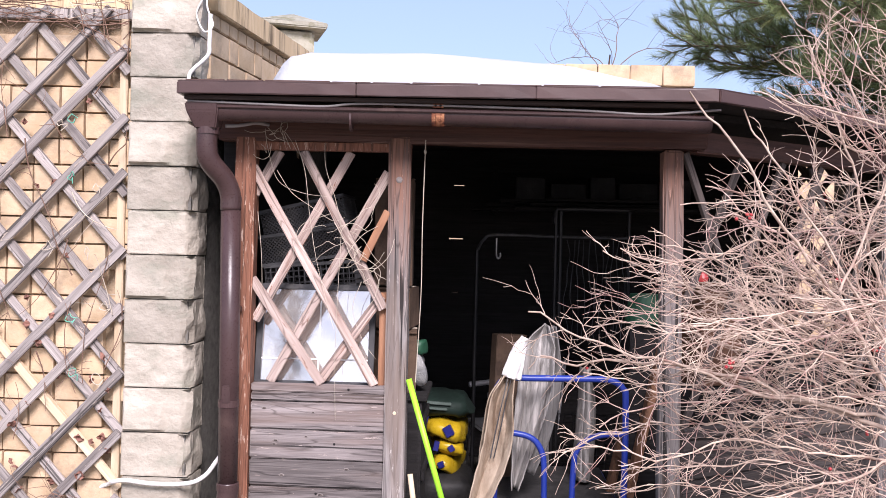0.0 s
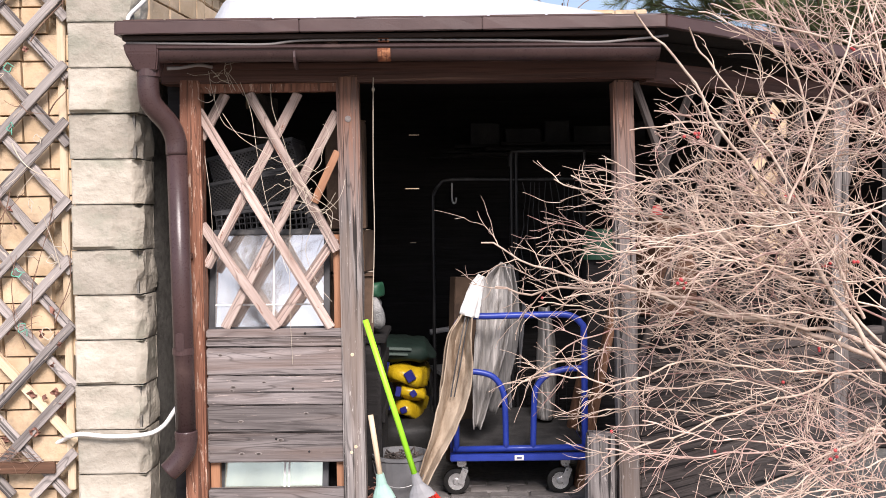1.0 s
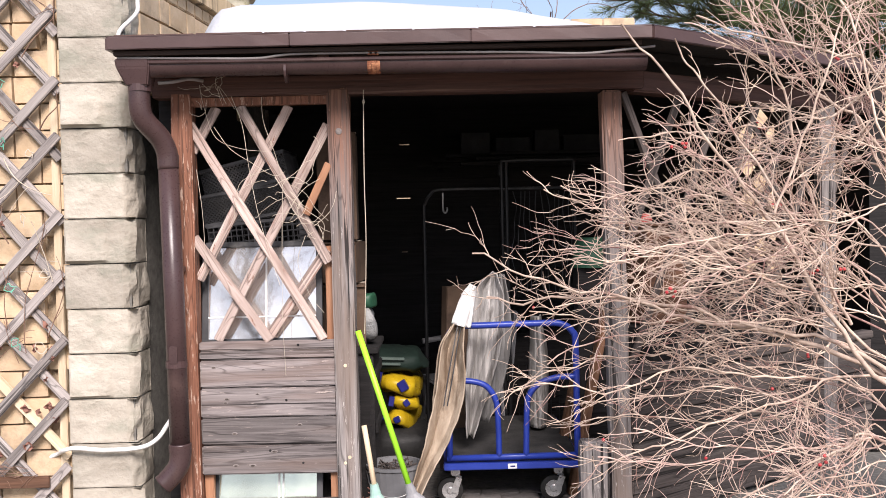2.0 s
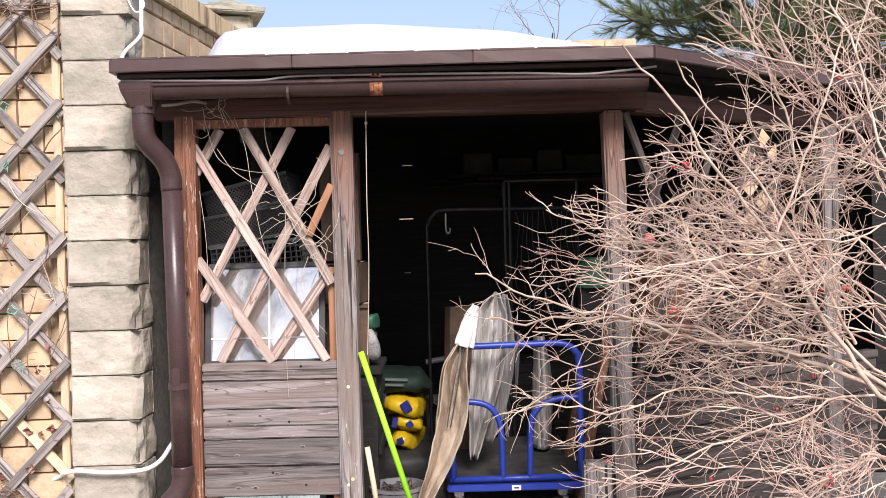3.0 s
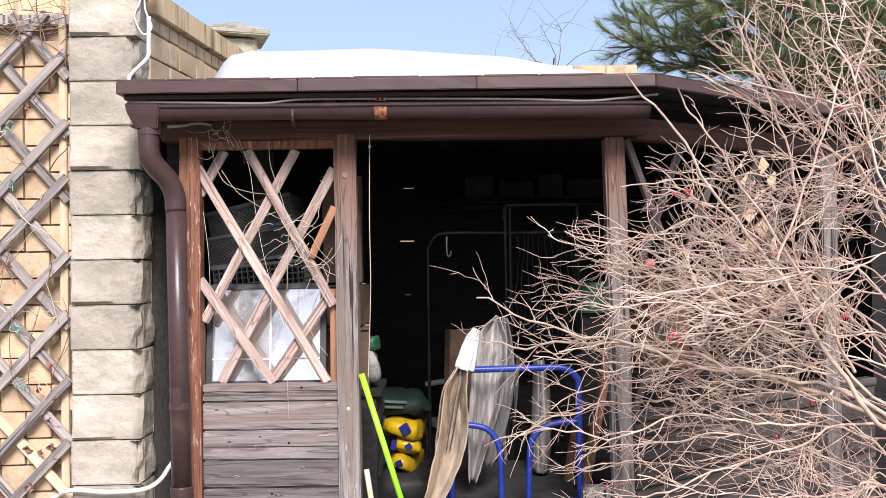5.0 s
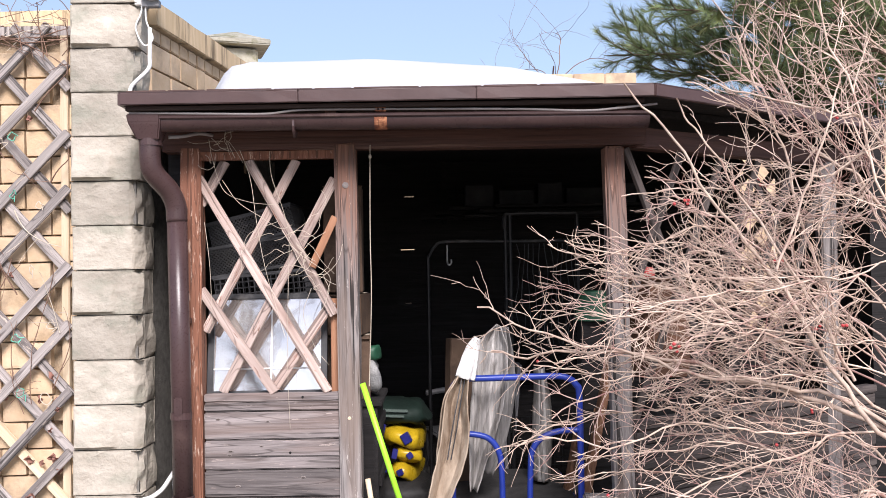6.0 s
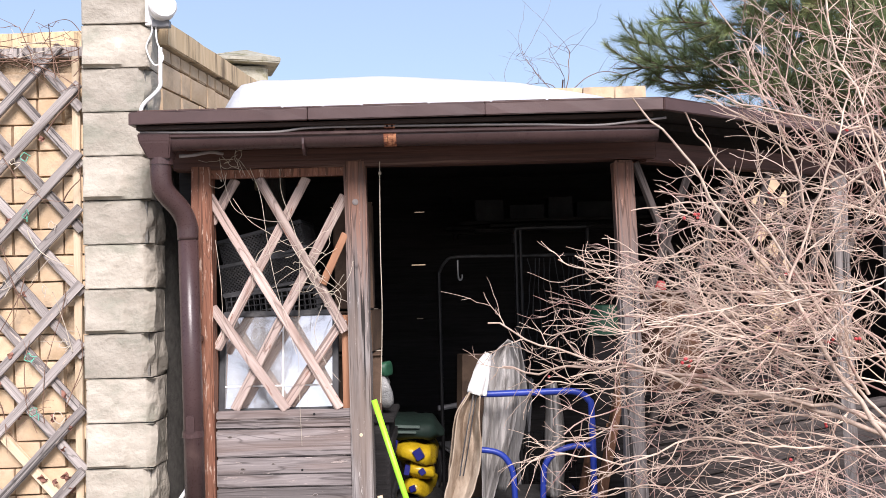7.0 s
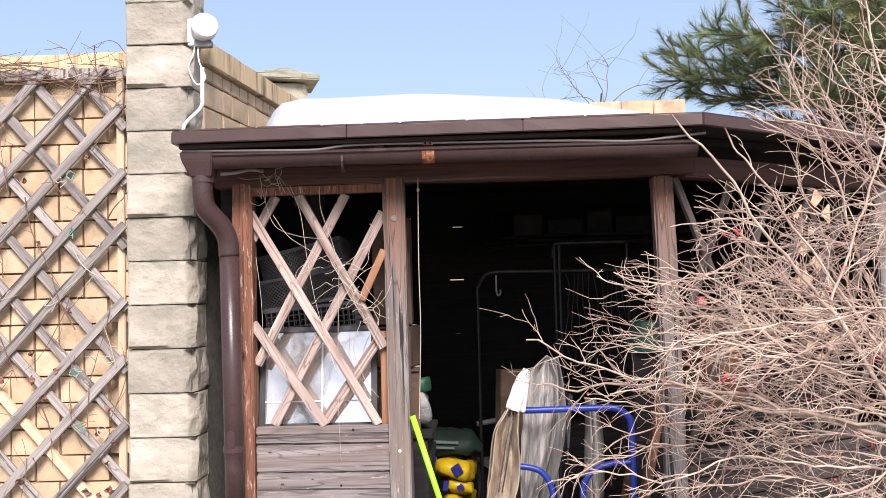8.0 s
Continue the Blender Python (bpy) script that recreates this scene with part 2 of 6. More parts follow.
GREEN_BAG = mat("dark_green_sack_film", (0.004, 0.014, 0.010), (0.007, 0.022, 0.015), 0.75, (9, 9, 9), 40, 0.2)
PRINT = mat("pale_print", (0.06, 0.085, 0.075), (0.09, 0.12, 0.105), 0.5, (9, 9, 9), 40, 0.0)
CARD = mat("brown_cardboard", (0.072, 0.044, 0.028), (0.118, 0.076, 0.050), 0.85, (6, 6, 6), 120, 0.15, third=(0.05, 0.031, 0.021), third_amount=0.3)
LADDERWOOD = mat("orange_brown_wood", (0.15, 0.072, 0.038), (0.29, 0.150, 0.085), 0.75, (40, 40, 3), 120, 0.4, vary=0.15)
REDBARK = mat("reddish_twigs", (0.34, 0.22, 0.19), (0.66, 0.50, 0.42), 0.7, (14, 14, 14), 90, 0.2, third=(0.26, 0.12, 0.11), third_amount=0.3, vary=0.2)
CRATEWOOD = mat("reddish_old_wood", (0.075, 0.038, 0.022), (0.17, 0.085, 0.05), 0.8, (3, 40, 40), 120, 0.4, vary=0.25)
GREENPL = mat("green_bucket_plastic", (0.010, 0.05, 0.026), (0.018, 0.075, 0.04), 0.55, (9, 9, 9), 90, 0.1)
FILM = mat("clear_wrap_film", (0.16, 0.165, 0.165), (0.30, 0.30, 0.29), 0.3, (25, 25, 25), 60, 0.8)
TWINE = mat("green_twine", (0.10, 0.42, 0.30), (0.16, 0.50, 0.36), 0.7, (9, 9, 9), 90, 0.1)
LEAF = mat("dead_leaves", (0.14, 0.065, 0.05), (0.30, 0.15, 0.11), 0.85, (30, 30, 30), 90, 0.3, vary=0.2)


def mirror_glass(name, tint, rough):
    m = bpy.data.materials.new(name)
    m.use_nodes = True
    b = m.node_tree.nodes["Principled BSDF"]
    b.inputs["Base Color"].default_value = (*tint, 1)
    b.inputs["Metallic"].default_value, b.inputs["Roughness"].default_value = 0.80, rough
    dirt = m.node_tree.nodes.new("ShaderNodeTexNoise")
    dirt.inputs["Scale"].default_value, dirt.inputs["Detail"].default_value, dirt.inputs["Distortion"].default_value = 1.8, 6.0, 0.4
    ramp = m.node_tree.nodes.new("ShaderNodeValToRGB")
    ramp.color_ramp.elements[0].position, ramp.color_ramp.elements[1].position = 0.36, 0.60
    ramp.color_ramp.elements[0].color, ramp.color_ramp.elements[1].color = (tint[0] * .78, tint[1] * .80, tint[2] * .84, 1), (*tint, 1)
    m.node_tree.links.new(dirt.outputs[0], ramp.inputs[0])
    m.node_tree.links.new(ramp.outputs[0], b.inputs["Base Color"])
    n = m.node_tree.nodes.new("ShaderNodeTexNoise")
    n.inputs["Scale"].default_value = 3.0
    bp = m.node_tree.nodes.new("ShaderNodeBump")
    bp.inputs["Strength"].default_value, bp.inputs["Distance"].default_value = 0.04, 0.02
    m.node_tree.links.new(n.outputs[0], bp.inputs["Height"])
    m.node_tree.links.new(bp.outputs[0], b.inputs["Normal"])
    return m


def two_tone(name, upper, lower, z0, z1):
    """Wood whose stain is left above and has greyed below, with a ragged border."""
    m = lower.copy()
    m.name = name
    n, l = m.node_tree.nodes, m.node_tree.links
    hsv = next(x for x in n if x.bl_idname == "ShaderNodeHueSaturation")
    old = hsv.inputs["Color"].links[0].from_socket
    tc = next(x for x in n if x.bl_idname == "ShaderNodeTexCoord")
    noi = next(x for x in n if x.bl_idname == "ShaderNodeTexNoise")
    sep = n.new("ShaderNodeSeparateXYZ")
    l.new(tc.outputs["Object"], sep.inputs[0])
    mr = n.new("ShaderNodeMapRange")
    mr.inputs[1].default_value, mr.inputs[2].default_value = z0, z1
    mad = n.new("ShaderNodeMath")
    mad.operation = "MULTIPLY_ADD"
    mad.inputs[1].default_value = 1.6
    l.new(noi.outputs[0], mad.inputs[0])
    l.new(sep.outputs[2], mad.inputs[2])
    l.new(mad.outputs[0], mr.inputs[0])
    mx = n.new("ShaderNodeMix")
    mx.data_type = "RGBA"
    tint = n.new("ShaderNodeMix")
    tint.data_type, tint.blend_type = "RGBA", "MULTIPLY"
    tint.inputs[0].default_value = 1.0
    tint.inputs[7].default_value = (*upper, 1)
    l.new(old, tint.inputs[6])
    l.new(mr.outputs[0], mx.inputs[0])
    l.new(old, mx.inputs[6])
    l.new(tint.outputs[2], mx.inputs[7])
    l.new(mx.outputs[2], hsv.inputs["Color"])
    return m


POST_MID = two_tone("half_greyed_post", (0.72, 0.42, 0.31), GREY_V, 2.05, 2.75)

GLASS = mirror_glass("reflective_window_glass", (0.84, 0.80, 0.75), 0.05)
GLASS_G = mirror_glass("greenish_window_glass", (0.72, 0.75, 0.60), 0.14)


# ---- mesh helpers ----
def mesh_of(name, bm, material, smooth=False):
    me = bpy.data.meshes.new(name)
    bm.normal_update()
    bm.to_mesh(me)
    bm.free()
    for m in material if isinstance(material, (list, tuple)) else [material]:
        me.materials.append(m)
    if smooth:
        me.shade_smooth()
    return me


def part(name, bm, material, parent=None, label="", at=None, smooth=False):
    """One mesh object, under its thing or part where one is given."""
    ob = new(name, mesh_of(name, bm, material, smooth))
    if at is not None:
        ob.matrix_basis = at
    if parent is not None:
        ob.parent = parent
    return tagged(ob, label)


def thing(name, label, category, at=(0, 0, 0), kind="", group="", turn=(0, 0, 0)):
    ob = new(name)
    ob.empty_display_size = 0.1
    ob.matrix_basis = pose(*at, *turn)
    return tagged(ob, label, category, group, kind)


def add_box(bm, x0, x1, y0, y1, z0, z1, bevel=0.0, wob=0.0, cuts=0, rng=None, m=None):
    """A box with softened and, where asked, slightly uneven edges."""
    b2 = bmesh.new()
    bmesh.ops.create_cube(b2, size=1.0)
    for v in b2.verts:
        v.co = Vector((x0 + (v.co.x + .5) * (x1 - x0), y0 + (v.co.y + .5) * (y1 - y0), z0 + (v.co.z + .5) * (z1 - z0)))
    if cuts:
        d = (x1 - x0, y1 - y0, z1 - z0)
        ax = d.index(max(d))
        es = [e for e in b2.edges if abs((e.verts[0].co - e.verts[1].co)[ax]) > 0.9 * d[ax]]
        bmesh.ops.subdivide_edges(b2, edges=es, cuts=cuts)
    if bevel:
        es = [e for e in b2.edges if len(e.link_faces) == 2 and e.calc_face_angle(0) > 0.5]
        bmesh.ops.bevel(b2, geom=es, offset=bevel, segments=2, affect="EDGES")
    if wob:
        r = rng or random
        for v in b2.verts:
            v.co += Vector((r.uniform(-wob, wob), r.uniform(-wob, wob), r.uniform(-wob, wob)))
    if m is not None:
        b2.transform(m)
    tmp = bpy.data.meshes.new("tmp")
    b2.to_mesh(tmp)
    b2.free()
    bm.from_mesh(tmp)
    bpy.data.meshes.remove(tmp)
    return bm


def box(x0, x1, y0, y1, z0, z1, bevel=0.004, wob=0.0, cuts=0, m=None):
    return add_box(bmesh.new(), x0, x1, y0, y1, z0, z1, bevel, wob, cuts, m=m)


def add_tube(bm, pts, r0, r1=None, sides=6, caps=True):
    """A round bar along the points, tapering from r0 to r1."""
    pts = [Vector(p) for p in pts]
    r1 = r0 if r1 is None else r1
    n = len(pts)
    up = Vector((0.13, 0.31, 0.94))
    rings = []
    for i, p in enumerate(pts):
        t = (pts[min(i + 1, n - 1)] - pts[max(i - 1, 0)]).normalized()
        a = t.cross(up)
        if a.length < 0.1:
            a = t.cross(Vector((1, 0, 0)))
        a.normalize()
        b = t.cross(a)
        r = r0 + (r1 - r0) * i / max(n - 1, 1)
        rings.append([bm.verts.new(p + (a * math.cos(q) + b * math.sin(q)) * r)
                      for q in [2 * math.pi * k / sides for k in range(sides)]])
    for i in range(n - 1):
        for k in range(sides):
            bm.faces.new((rings[i][k], rings[i + 1][k], rings[i + 1][(k + 1) % sides], rings[i][(k + 1) % sides]))
    if caps:
        bm.faces.new(rings[0])
        bm.faces.new(rings[-1][::-1])
    return bm


def tube(pts, r0, r1=None, sides=8):
    return add_tube(bmesh.new(), pts, r0, r1, sides)


def arc(points, steps=6):
    """A smooth line through the points (Catmull-Rom)."""
    p = [Vector(q) for q in points]
    p = [p[0] * 2 - p[1]] + p + [p[-1] * 2 - p[-2]]
    out = []
    for i in range(1, len(p) - 2):
        for k in range(steps):
            t = k / steps
            a, b, c, d = p[i - 1:i + 3]
            out.append(0.5 * ((2 * b) + (c - a) * t + (2 * a - 5 * b + 4 * c - d) * t * t + (3 * b - a - 3 * c + d) * t ** 3))
    return out + [p[-2]]


def lathe(profile, sides=20, axis_pts=None):
    """A turned shape: (radius, height) pairs round the z axis."""
    b2 = bmesh.new()
    rings = [[b2.verts.new((r * math.cos(2 * math.pi * k / sides), r * math.sin(2 * math.pi * k / sides), z)) for k in range(sides)] for r, z in profile]
    for a, b in zip(rings, rings[1:]):
        for k in range(sides):
            b2.faces.new((a[k], a[(k + 1) % sides], b[(k + 1) % sides], b[k]))
    b2.faces.new(rings[0][::-1])
    b2.faces.new(rings[-1])
    return b2


def slat_bm(p0, p1, w, th, ends=0.0):
    """A flat slat in the upright plane from p0 to p1, its broad side to the front; its length runs along its own z."""
    L = (Vector(p1) - Vector(p0)).length
    return box(-w / 2, w / 2, -th / 2, th / 2, 0, L, 0.0025, 0.0015, 4)


def slat(name, p0, p1, w, th, material, parent, label=""):
    a, b = Vector(p0), Vector(p1)
    d = (b - a).normalized()
    x = Vector((0, 1, 0)).cross(d).normalized()
    y = d.cross(x)
    m = Matrix((x, y, d)).transposed().to_4x4()
    return part(name, slat_bm(p0, p1, w, th), material, parent, label, Matrix.Translation(a) @ m)


FLOOR = -0.02


# ---- ground and paving ----
def ground():
    bm = bmesh.new()
    g = 60
    grid = bmesh.ops.create_grid(bm, x_segments=g, y_segments=g, size=1.0)
    for v in grid["verts"]:
        x, y = v.co.x, v.co.y
        v.co.x, v.co.y = 300 * x * abs(x) ** 1.5, 300 * y * abs(y) ** 1.5
        far = max(0, math.hypot(v.co.x, v.co.y) - 4)
        v.co.z = FLOOR - 0.06 + min(far, 30) * 0.03 * noise.noise(v.co * 0.15)
    tagged(part("ground", bm, SOIL, smooth=True), "damp brown soil ground with patches of gravel", "ground", kind="structure")


ground()


# ---- split-face block pillar ----
def block_mesh(seed, w, d, h):
    """One split-face block: broken facets that meet in creases, a straight worn edge, and a rough right-hand corner."""
    rng = random.Random(seed * 7 + 1)
    b2 = bmesh.new()
    off = Vector((seed * 3.7, seed * 1.9, 0))

    def facets(du, dv, n, steep):
        """Tilted planes whose lowest envelope is the broken face."""
        return [(rng.random() * du, rng.random() * dv, rng.uniform(-steep, steep), rng.uniform(-steep, steep), rng.uniform(0.004, 0.014)) for k in range(n)]

    def skin(origin, du, dv, nrm, nu, nv, steep, amount):
        vs = {}
        lu, lv = du.length, dv.length
        plan = facets(lu, lv, 9, steep)
        for i in range(nu + 1):
            for k in range(nv + 1):
                p = origin + du * (i / nu) + dv * (k / nv)
                q = p + Vector((noise.noise(p * 16 + off), noise.noise(p * 16 - off), noise.noise(p * 13 + off * 2))) * 0.012
                a, b = (q - origin).dot(du) / lu, (q - origin).dot(dv) / lv
                out = min(c + gu * (a - pu) + gv * (b - pv) for pu, pv, gu, gv, c in plan)
                out = max(out + 0.009, 0.0005) * amount + 0.0018 * noise.noise(p * 30 + off) + 0.003 * noise.noise(p * 9 + off) + 0.0035 * (noise.ridged_multi_fractal(p * 9 + off, 1.0, 2.1, 3, 0.9, 1.8) - 1.2) * min(amount, 1)
                edge = min(i, nu - i, k, nv - k)
                if edge == 0:
                    out = -0.0025 + 0.002 * noise.noise(p * 24 + off)
                elif edge == 1:
                    out = min(out * 0.5, 0.003)
                vs[i, k] = b2.verts.new(p + nrm * out)
        for i in range(nu):
            for k in range(nv):
                b2.faces.new((vs[i, k], vs[i + 1, k], vs[i + 1, k + 1], vs[i, k + 1]))
    X, Y, Z = Vector((1, 0, 0)), Vector((0, 1, 0)), Vector((0, 0, 1))
    c = 0.034 + 0.014 * rng.random()
    o = Vector((0, 0, 0))
    skin(o + X * 0.006, X * (w - c - 0.006), Z * h, -Y, 44, 28, 0.26, 2.0)
    skin(o + X * (w - c), X * c + Y * c * 1.5, Z * h, (X * 1.5 - Y).normalized(), 8, 26, 0.30, 1.2)
    skin(o + X * w + Y * c * 1.5, Y * (d - c * 1.5), Z * h, X, 24, 20, 0.2, 1.2)
    skin(o + Y * d, -Y * d + X * 0.006, Z * h, -X, 4, 12, 0.1, 0.6)
    skin(o + Z * h + X * 0.006, X * (w - 0.01), Y * d, Z, 3, 3, 0.0, 0.0)
    skin(o + Y * d + X * 0.006, X * (w - 0.01), -Y * d, -Z, 3, 3, 0.0, 0.0)
    skin(o + Y * d + X * w, -X * w, Z * h, Y, 2, 2, 0.0, 0.0)
    bmesh.ops.remove_doubles(b2, verts=b2.verts, dist=0.0025)
    me = mesh_of("block", b2, BLOCK, True)
    me.set_sharp_from_angle(angle=radians(24))
    return me


pillar = thing("gate_pillar", "tall pillar of pale split-face concrete blocks", "pillar", (-1.240, 0.06, 0.0))
core = box(0.018, 0.298, 0.025, 0.30, FLOOR - 0.1, 3.30, 0)
part("mortar_core", core, MORTAR, pillar)
BLOCKS = [block_mesh(s, 0.322, 0.20, 0.2025) for s in range(8)]
for i in range(17):
    ob = new("block", BLOCKS[(i * 5 + i // 3) % 8])
    ob.parent = pillar
    ob.matrix_basis = pose(0.003 * math.sin(i * 2.1), 0.003 * math.cos(i * 1.7), -0.004 + 0.2072 * i + 0.004, 0, 0, 0.5 * math.sin(i * 3.3))


# ---- yellow brick walls: a dark backing with brick pieces set on it ----
def brick_mesh(seed, w, h):
    rng = random.Random(seed)
    b2 = bmesh.new()
    d = 0.02
    bmesh.ops.create_cube(b2, size=1)
    for v in b2.verts:
        v.co = Vector((v.co.x * w, v.co.y * 2 * d, v.co.z * h))
        if v.co.y < 0:
            v.co.x *= 1 - 0.006 / w
            v.co.z *= 1 - 0.006 / h
            v.co += Vector((rng.uniform(-.003, .003), rng.uniform(-.003, .003), rng.uniform(-.003, .003)))
    f = [f for f in b2.faces if f.normal.y < -0.9]
    r = bmesh.ops.inset_individual(b2, faces=f, thickness=0.012 + 0.010 * rng.random(), depth=0.0012)
    return mesh_of("brick", b2, BRICK)


BW, BH, J = 0.236, 0.1205, 0.004
WIDE = [brick_mesh(s, BW, BH) for s in range(4)]
HALF = [brick_mesh(s + 9, BW / 2 - J / 2, BH) for s in range(3)]


def brick_wall(parent, length, z0, z1, m, seed):
    """Rows of bricks, two wide and two half ones by turns, on the wall whose face is the plane y = 0 of m."""
    rng = random.Random(seed)
    row = 0
    z = z0
    while z + BH < z1:
        x = -rng.choice((0, 0.5)) * BW - (row % 2) * BW * 0.5
        while x < length:
            half = rng.random() < 0.35
            w = BW / 2 - J / 2 if half else BW
            if x > -0.02 and x + w < length + 0.02:
                ob = new("brick", rng.choice(HALF if half else WIDE))
                ob.parent = parent
                ob.matrix_basis = m @ pose(x + w / 2, rng.uniform(-.003, .003), z + BH / 2, 0, 0, rng.uniform(-.4, .4))
            x += w + J
        z += BH + J
        row += 1


wall_front = tagged(part("wall_front", box(-3.6, -1.20, 0.163, 0.40, FLOOR - 0.1, 2.60, 0), YMORTAR),
                    "garden wall of warm yellow textured bricks", "wall", kind="structure")
part("coping", box(-3.6, -1.225, 0.135, 0.42, 2.602, 2.685, 0.006, 0.003, 12), COPING, wall_front, "stained yellow coping")

SIDE = Vector((-0.915, 0.21, 0))
SIDE_TURN = 83.5
side_m = pose(SIDE.x, SIDE.y, 0, 0, 0, SIDE_TURN)
# bare dark mortar below the bricks stands in for deep shade beside the pillar
wall_side = tagged(part("wall_side", box(0, 2.2, 0.018, 0.26, FLOOR - 0.1, 2.55, 0), MORTAR, at=side_m),
                   "yellow brick wall running back beside the shed", "wall", kind="structure")
part("coping", box(0.0, 2.2, -0.045, 0.28, 2.625, 2.745, 0.006, 0.003, 12), COPING, wall_side, "weathered yellow coping with dark streaks")
for i in range(18):
    part("coping_brick", box(i * 0.122, i * 0.122 + 0.114, -0.012, 0.27, 2.552, 2.620, 0.005, 0.002), BRICK, wall_side)

wall_back = tagged(part("wall_back", box(-1.4, 2.25, 4.0, 4.25, FLOOR - 0.1, 2.95, 0.0), BRICK), "yellow brick boundary wall behind the shed", "wall", kind="structure")
for i in range(13):
    part("coping_panel", box(-1.4 + i * 0.28, -1.4 + i * 0.28 + 0.274, 3.95, 4.3, 2.952, 3.13, 0.006, 0.002), BRICK, wall_back)


part("low_section", box(2.252, 7.0, 4.0, 4.25, FLOOR - 0.1, 2.60, 0.0), BRICK, wall_back)


def far_pillar():
    p = thing("corner_pillar", "far wall pillar of grey blocks with a mossy pyramid cap", "pillar", (-0.940, 2.25, 0.012), turn=(0, 0, 18))
    for i in range(15):
        part("block", box(-.15, .15, -.15, .15, FLOOR - 0.02 + 0.2 * i, FLOOR - 0.02 + 0.2 * i + 0.193, 0.012, 0.004, 2), CAPSTONE, p)
    b2 = box(-.230, .230, -.230, .230, 2.968, 3.006, 0.006, 0.003, 2)
    base = [b2.verts.new(c) for c in ((-.225, -.225, 3.004), (.225, -.225, 3.004), (.225, .225, 3.004), (-.225, .225, 3.004))]
    tip = [b2.verts.new(c) for c in ((-.02, -.02, 3.09), (.022, -.02, 3.096), (.02, .02, 3.09), (-.02, .02, 3.098))]
    for k in range(4):
        b2.faces.new((base[k], base[(k + 1) % 4], tip[(k + 1) % 4], tip[k]))
    b2.faces.new(tip)
    part("cap", b2, CAPSTONE, p, "mossy concrete pyramid cap")


far_pillar()


# ---- the shed: floor, posts, beams, roof ----
FACET0, FACET1 = Vector((1.345, 0.03, 0)), Vector((3.00, 1.235, 0))       # foot of the slanting side
FDIR = (FACET1 - FACET0).normalized()
FTURN = math.degrees(math.atan2(FDIR.y, FDIR.x))

tagged(part("floor", box(-0.86, 3.2, 0.10, 3.0, FLOOR - 0.12, FLOOR - 0.012, 0), MORTAR), "dark stone-paved floor of the shed", "floor", kind="structure")
wall_rear = tagged(part("wall_shed_back", box(-0.80, -0.742, 2.70, 2.86, FLOOR, 2.30, 0), GLOOM_AND_KNOT), "gloom-toned boarded back wall of the shed", "wall", kind="structure")
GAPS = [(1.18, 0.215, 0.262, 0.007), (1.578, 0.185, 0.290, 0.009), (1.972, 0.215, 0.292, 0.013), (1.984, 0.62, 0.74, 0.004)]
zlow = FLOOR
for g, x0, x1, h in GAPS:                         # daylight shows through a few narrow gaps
    part("board", box(-0.741, 2.72, 2.70, 2.82, zlow, g, 0), GLOOM_AND_KNOT, wall_rear)
    part("board", box(-0.741, x0, 2.70, 2.82, g, g + h, 0), GLOOM_AND_KNOT, wall_rear)
    part("board", box(x1, 2.72, 2.70, 2.82, g, g + h, 0), GLOOM_AND_KNOT, wall_rear)
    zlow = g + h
part("board", box(-0.741, 2.72, 2.70, 2.82, zlow, 2.30, 0), GLOOM_AND_KNOT, wall_rear)
part("wall_shed_right", box(3.04, 3.14, 1.3, 2.86, FLOOR, 2.26, 0), GLOOM_AND_KNOT)
tagged(bpy.data.objects["wall_shed_right"], "gloom-toned end wall of the shed", "wall", kind="structure")
part("wall_shed_left", box(-0.80, -0.74, 0.12, 2.70, FLOOR, 2.20, 0), GLOOM_AND_KNOT)
tagged(bpy.data.objects["wall_shed_left"], "gloom-toned boarded side of the shed", "wall", kind="structure")


def post(name, x0, x1, y0, y1, z0, z1, material, label, lean=0.0, bev=0.008):
    t = tagged(part(name, box(0, x1 - x0, 0, y1 - y0, 0, z1 - z0, bev, 0.003, 10), material,
                    at=pose(x0, y0, z0, 0, lean, 0)), label, "post")
    return t


post("post", -0.722, -0.628, 0.0, 0.095, FLOOR, 2.008, BROWN_V, "brown-stained square wooden post with peeling paint", 0.2)
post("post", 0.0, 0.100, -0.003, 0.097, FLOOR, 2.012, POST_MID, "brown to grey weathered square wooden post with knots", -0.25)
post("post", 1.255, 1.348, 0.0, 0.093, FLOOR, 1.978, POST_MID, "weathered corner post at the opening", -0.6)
post("post", 2.60, 2.69, 0.93, 1.02, FLOOR, 1.99, GREY_V, "grey wooden corner post behind the bush")

beam = part("beam", box(-0.80, 1.43, 0.004, 0.110, 1.986, 2.075, 0.006, 0.002, 10), BROWN_H)
tagged(beam, "dark brown wooden beam across the posts", "beam")
beam2 = part("beam", box(0, 2.05, -0.05, 0.05, 1.975, 2.073, 0.006, 0.002, 6), BROWN_H, at=pose(1.36, 0.07, 0, 0, 0, FTURN))
tagged(beam2, "dark brown beam over the slanting side", "beam")
tagged(part("beam", box(-0.80, 1.40, 0.03, 0.10, 2.078, 2.15, 0.005, 0.002, 8), BROWN_H), "dark brown upper wall plate", "beam")


# roof: a low deck with a chamfered corner
ROOF_OUT = [(-0.885, -0.30), (1.395, -0.315), (3.05, 0.95), (3.25, 2.95), (-0.70, 2.95), (-0.885, 0.2)]


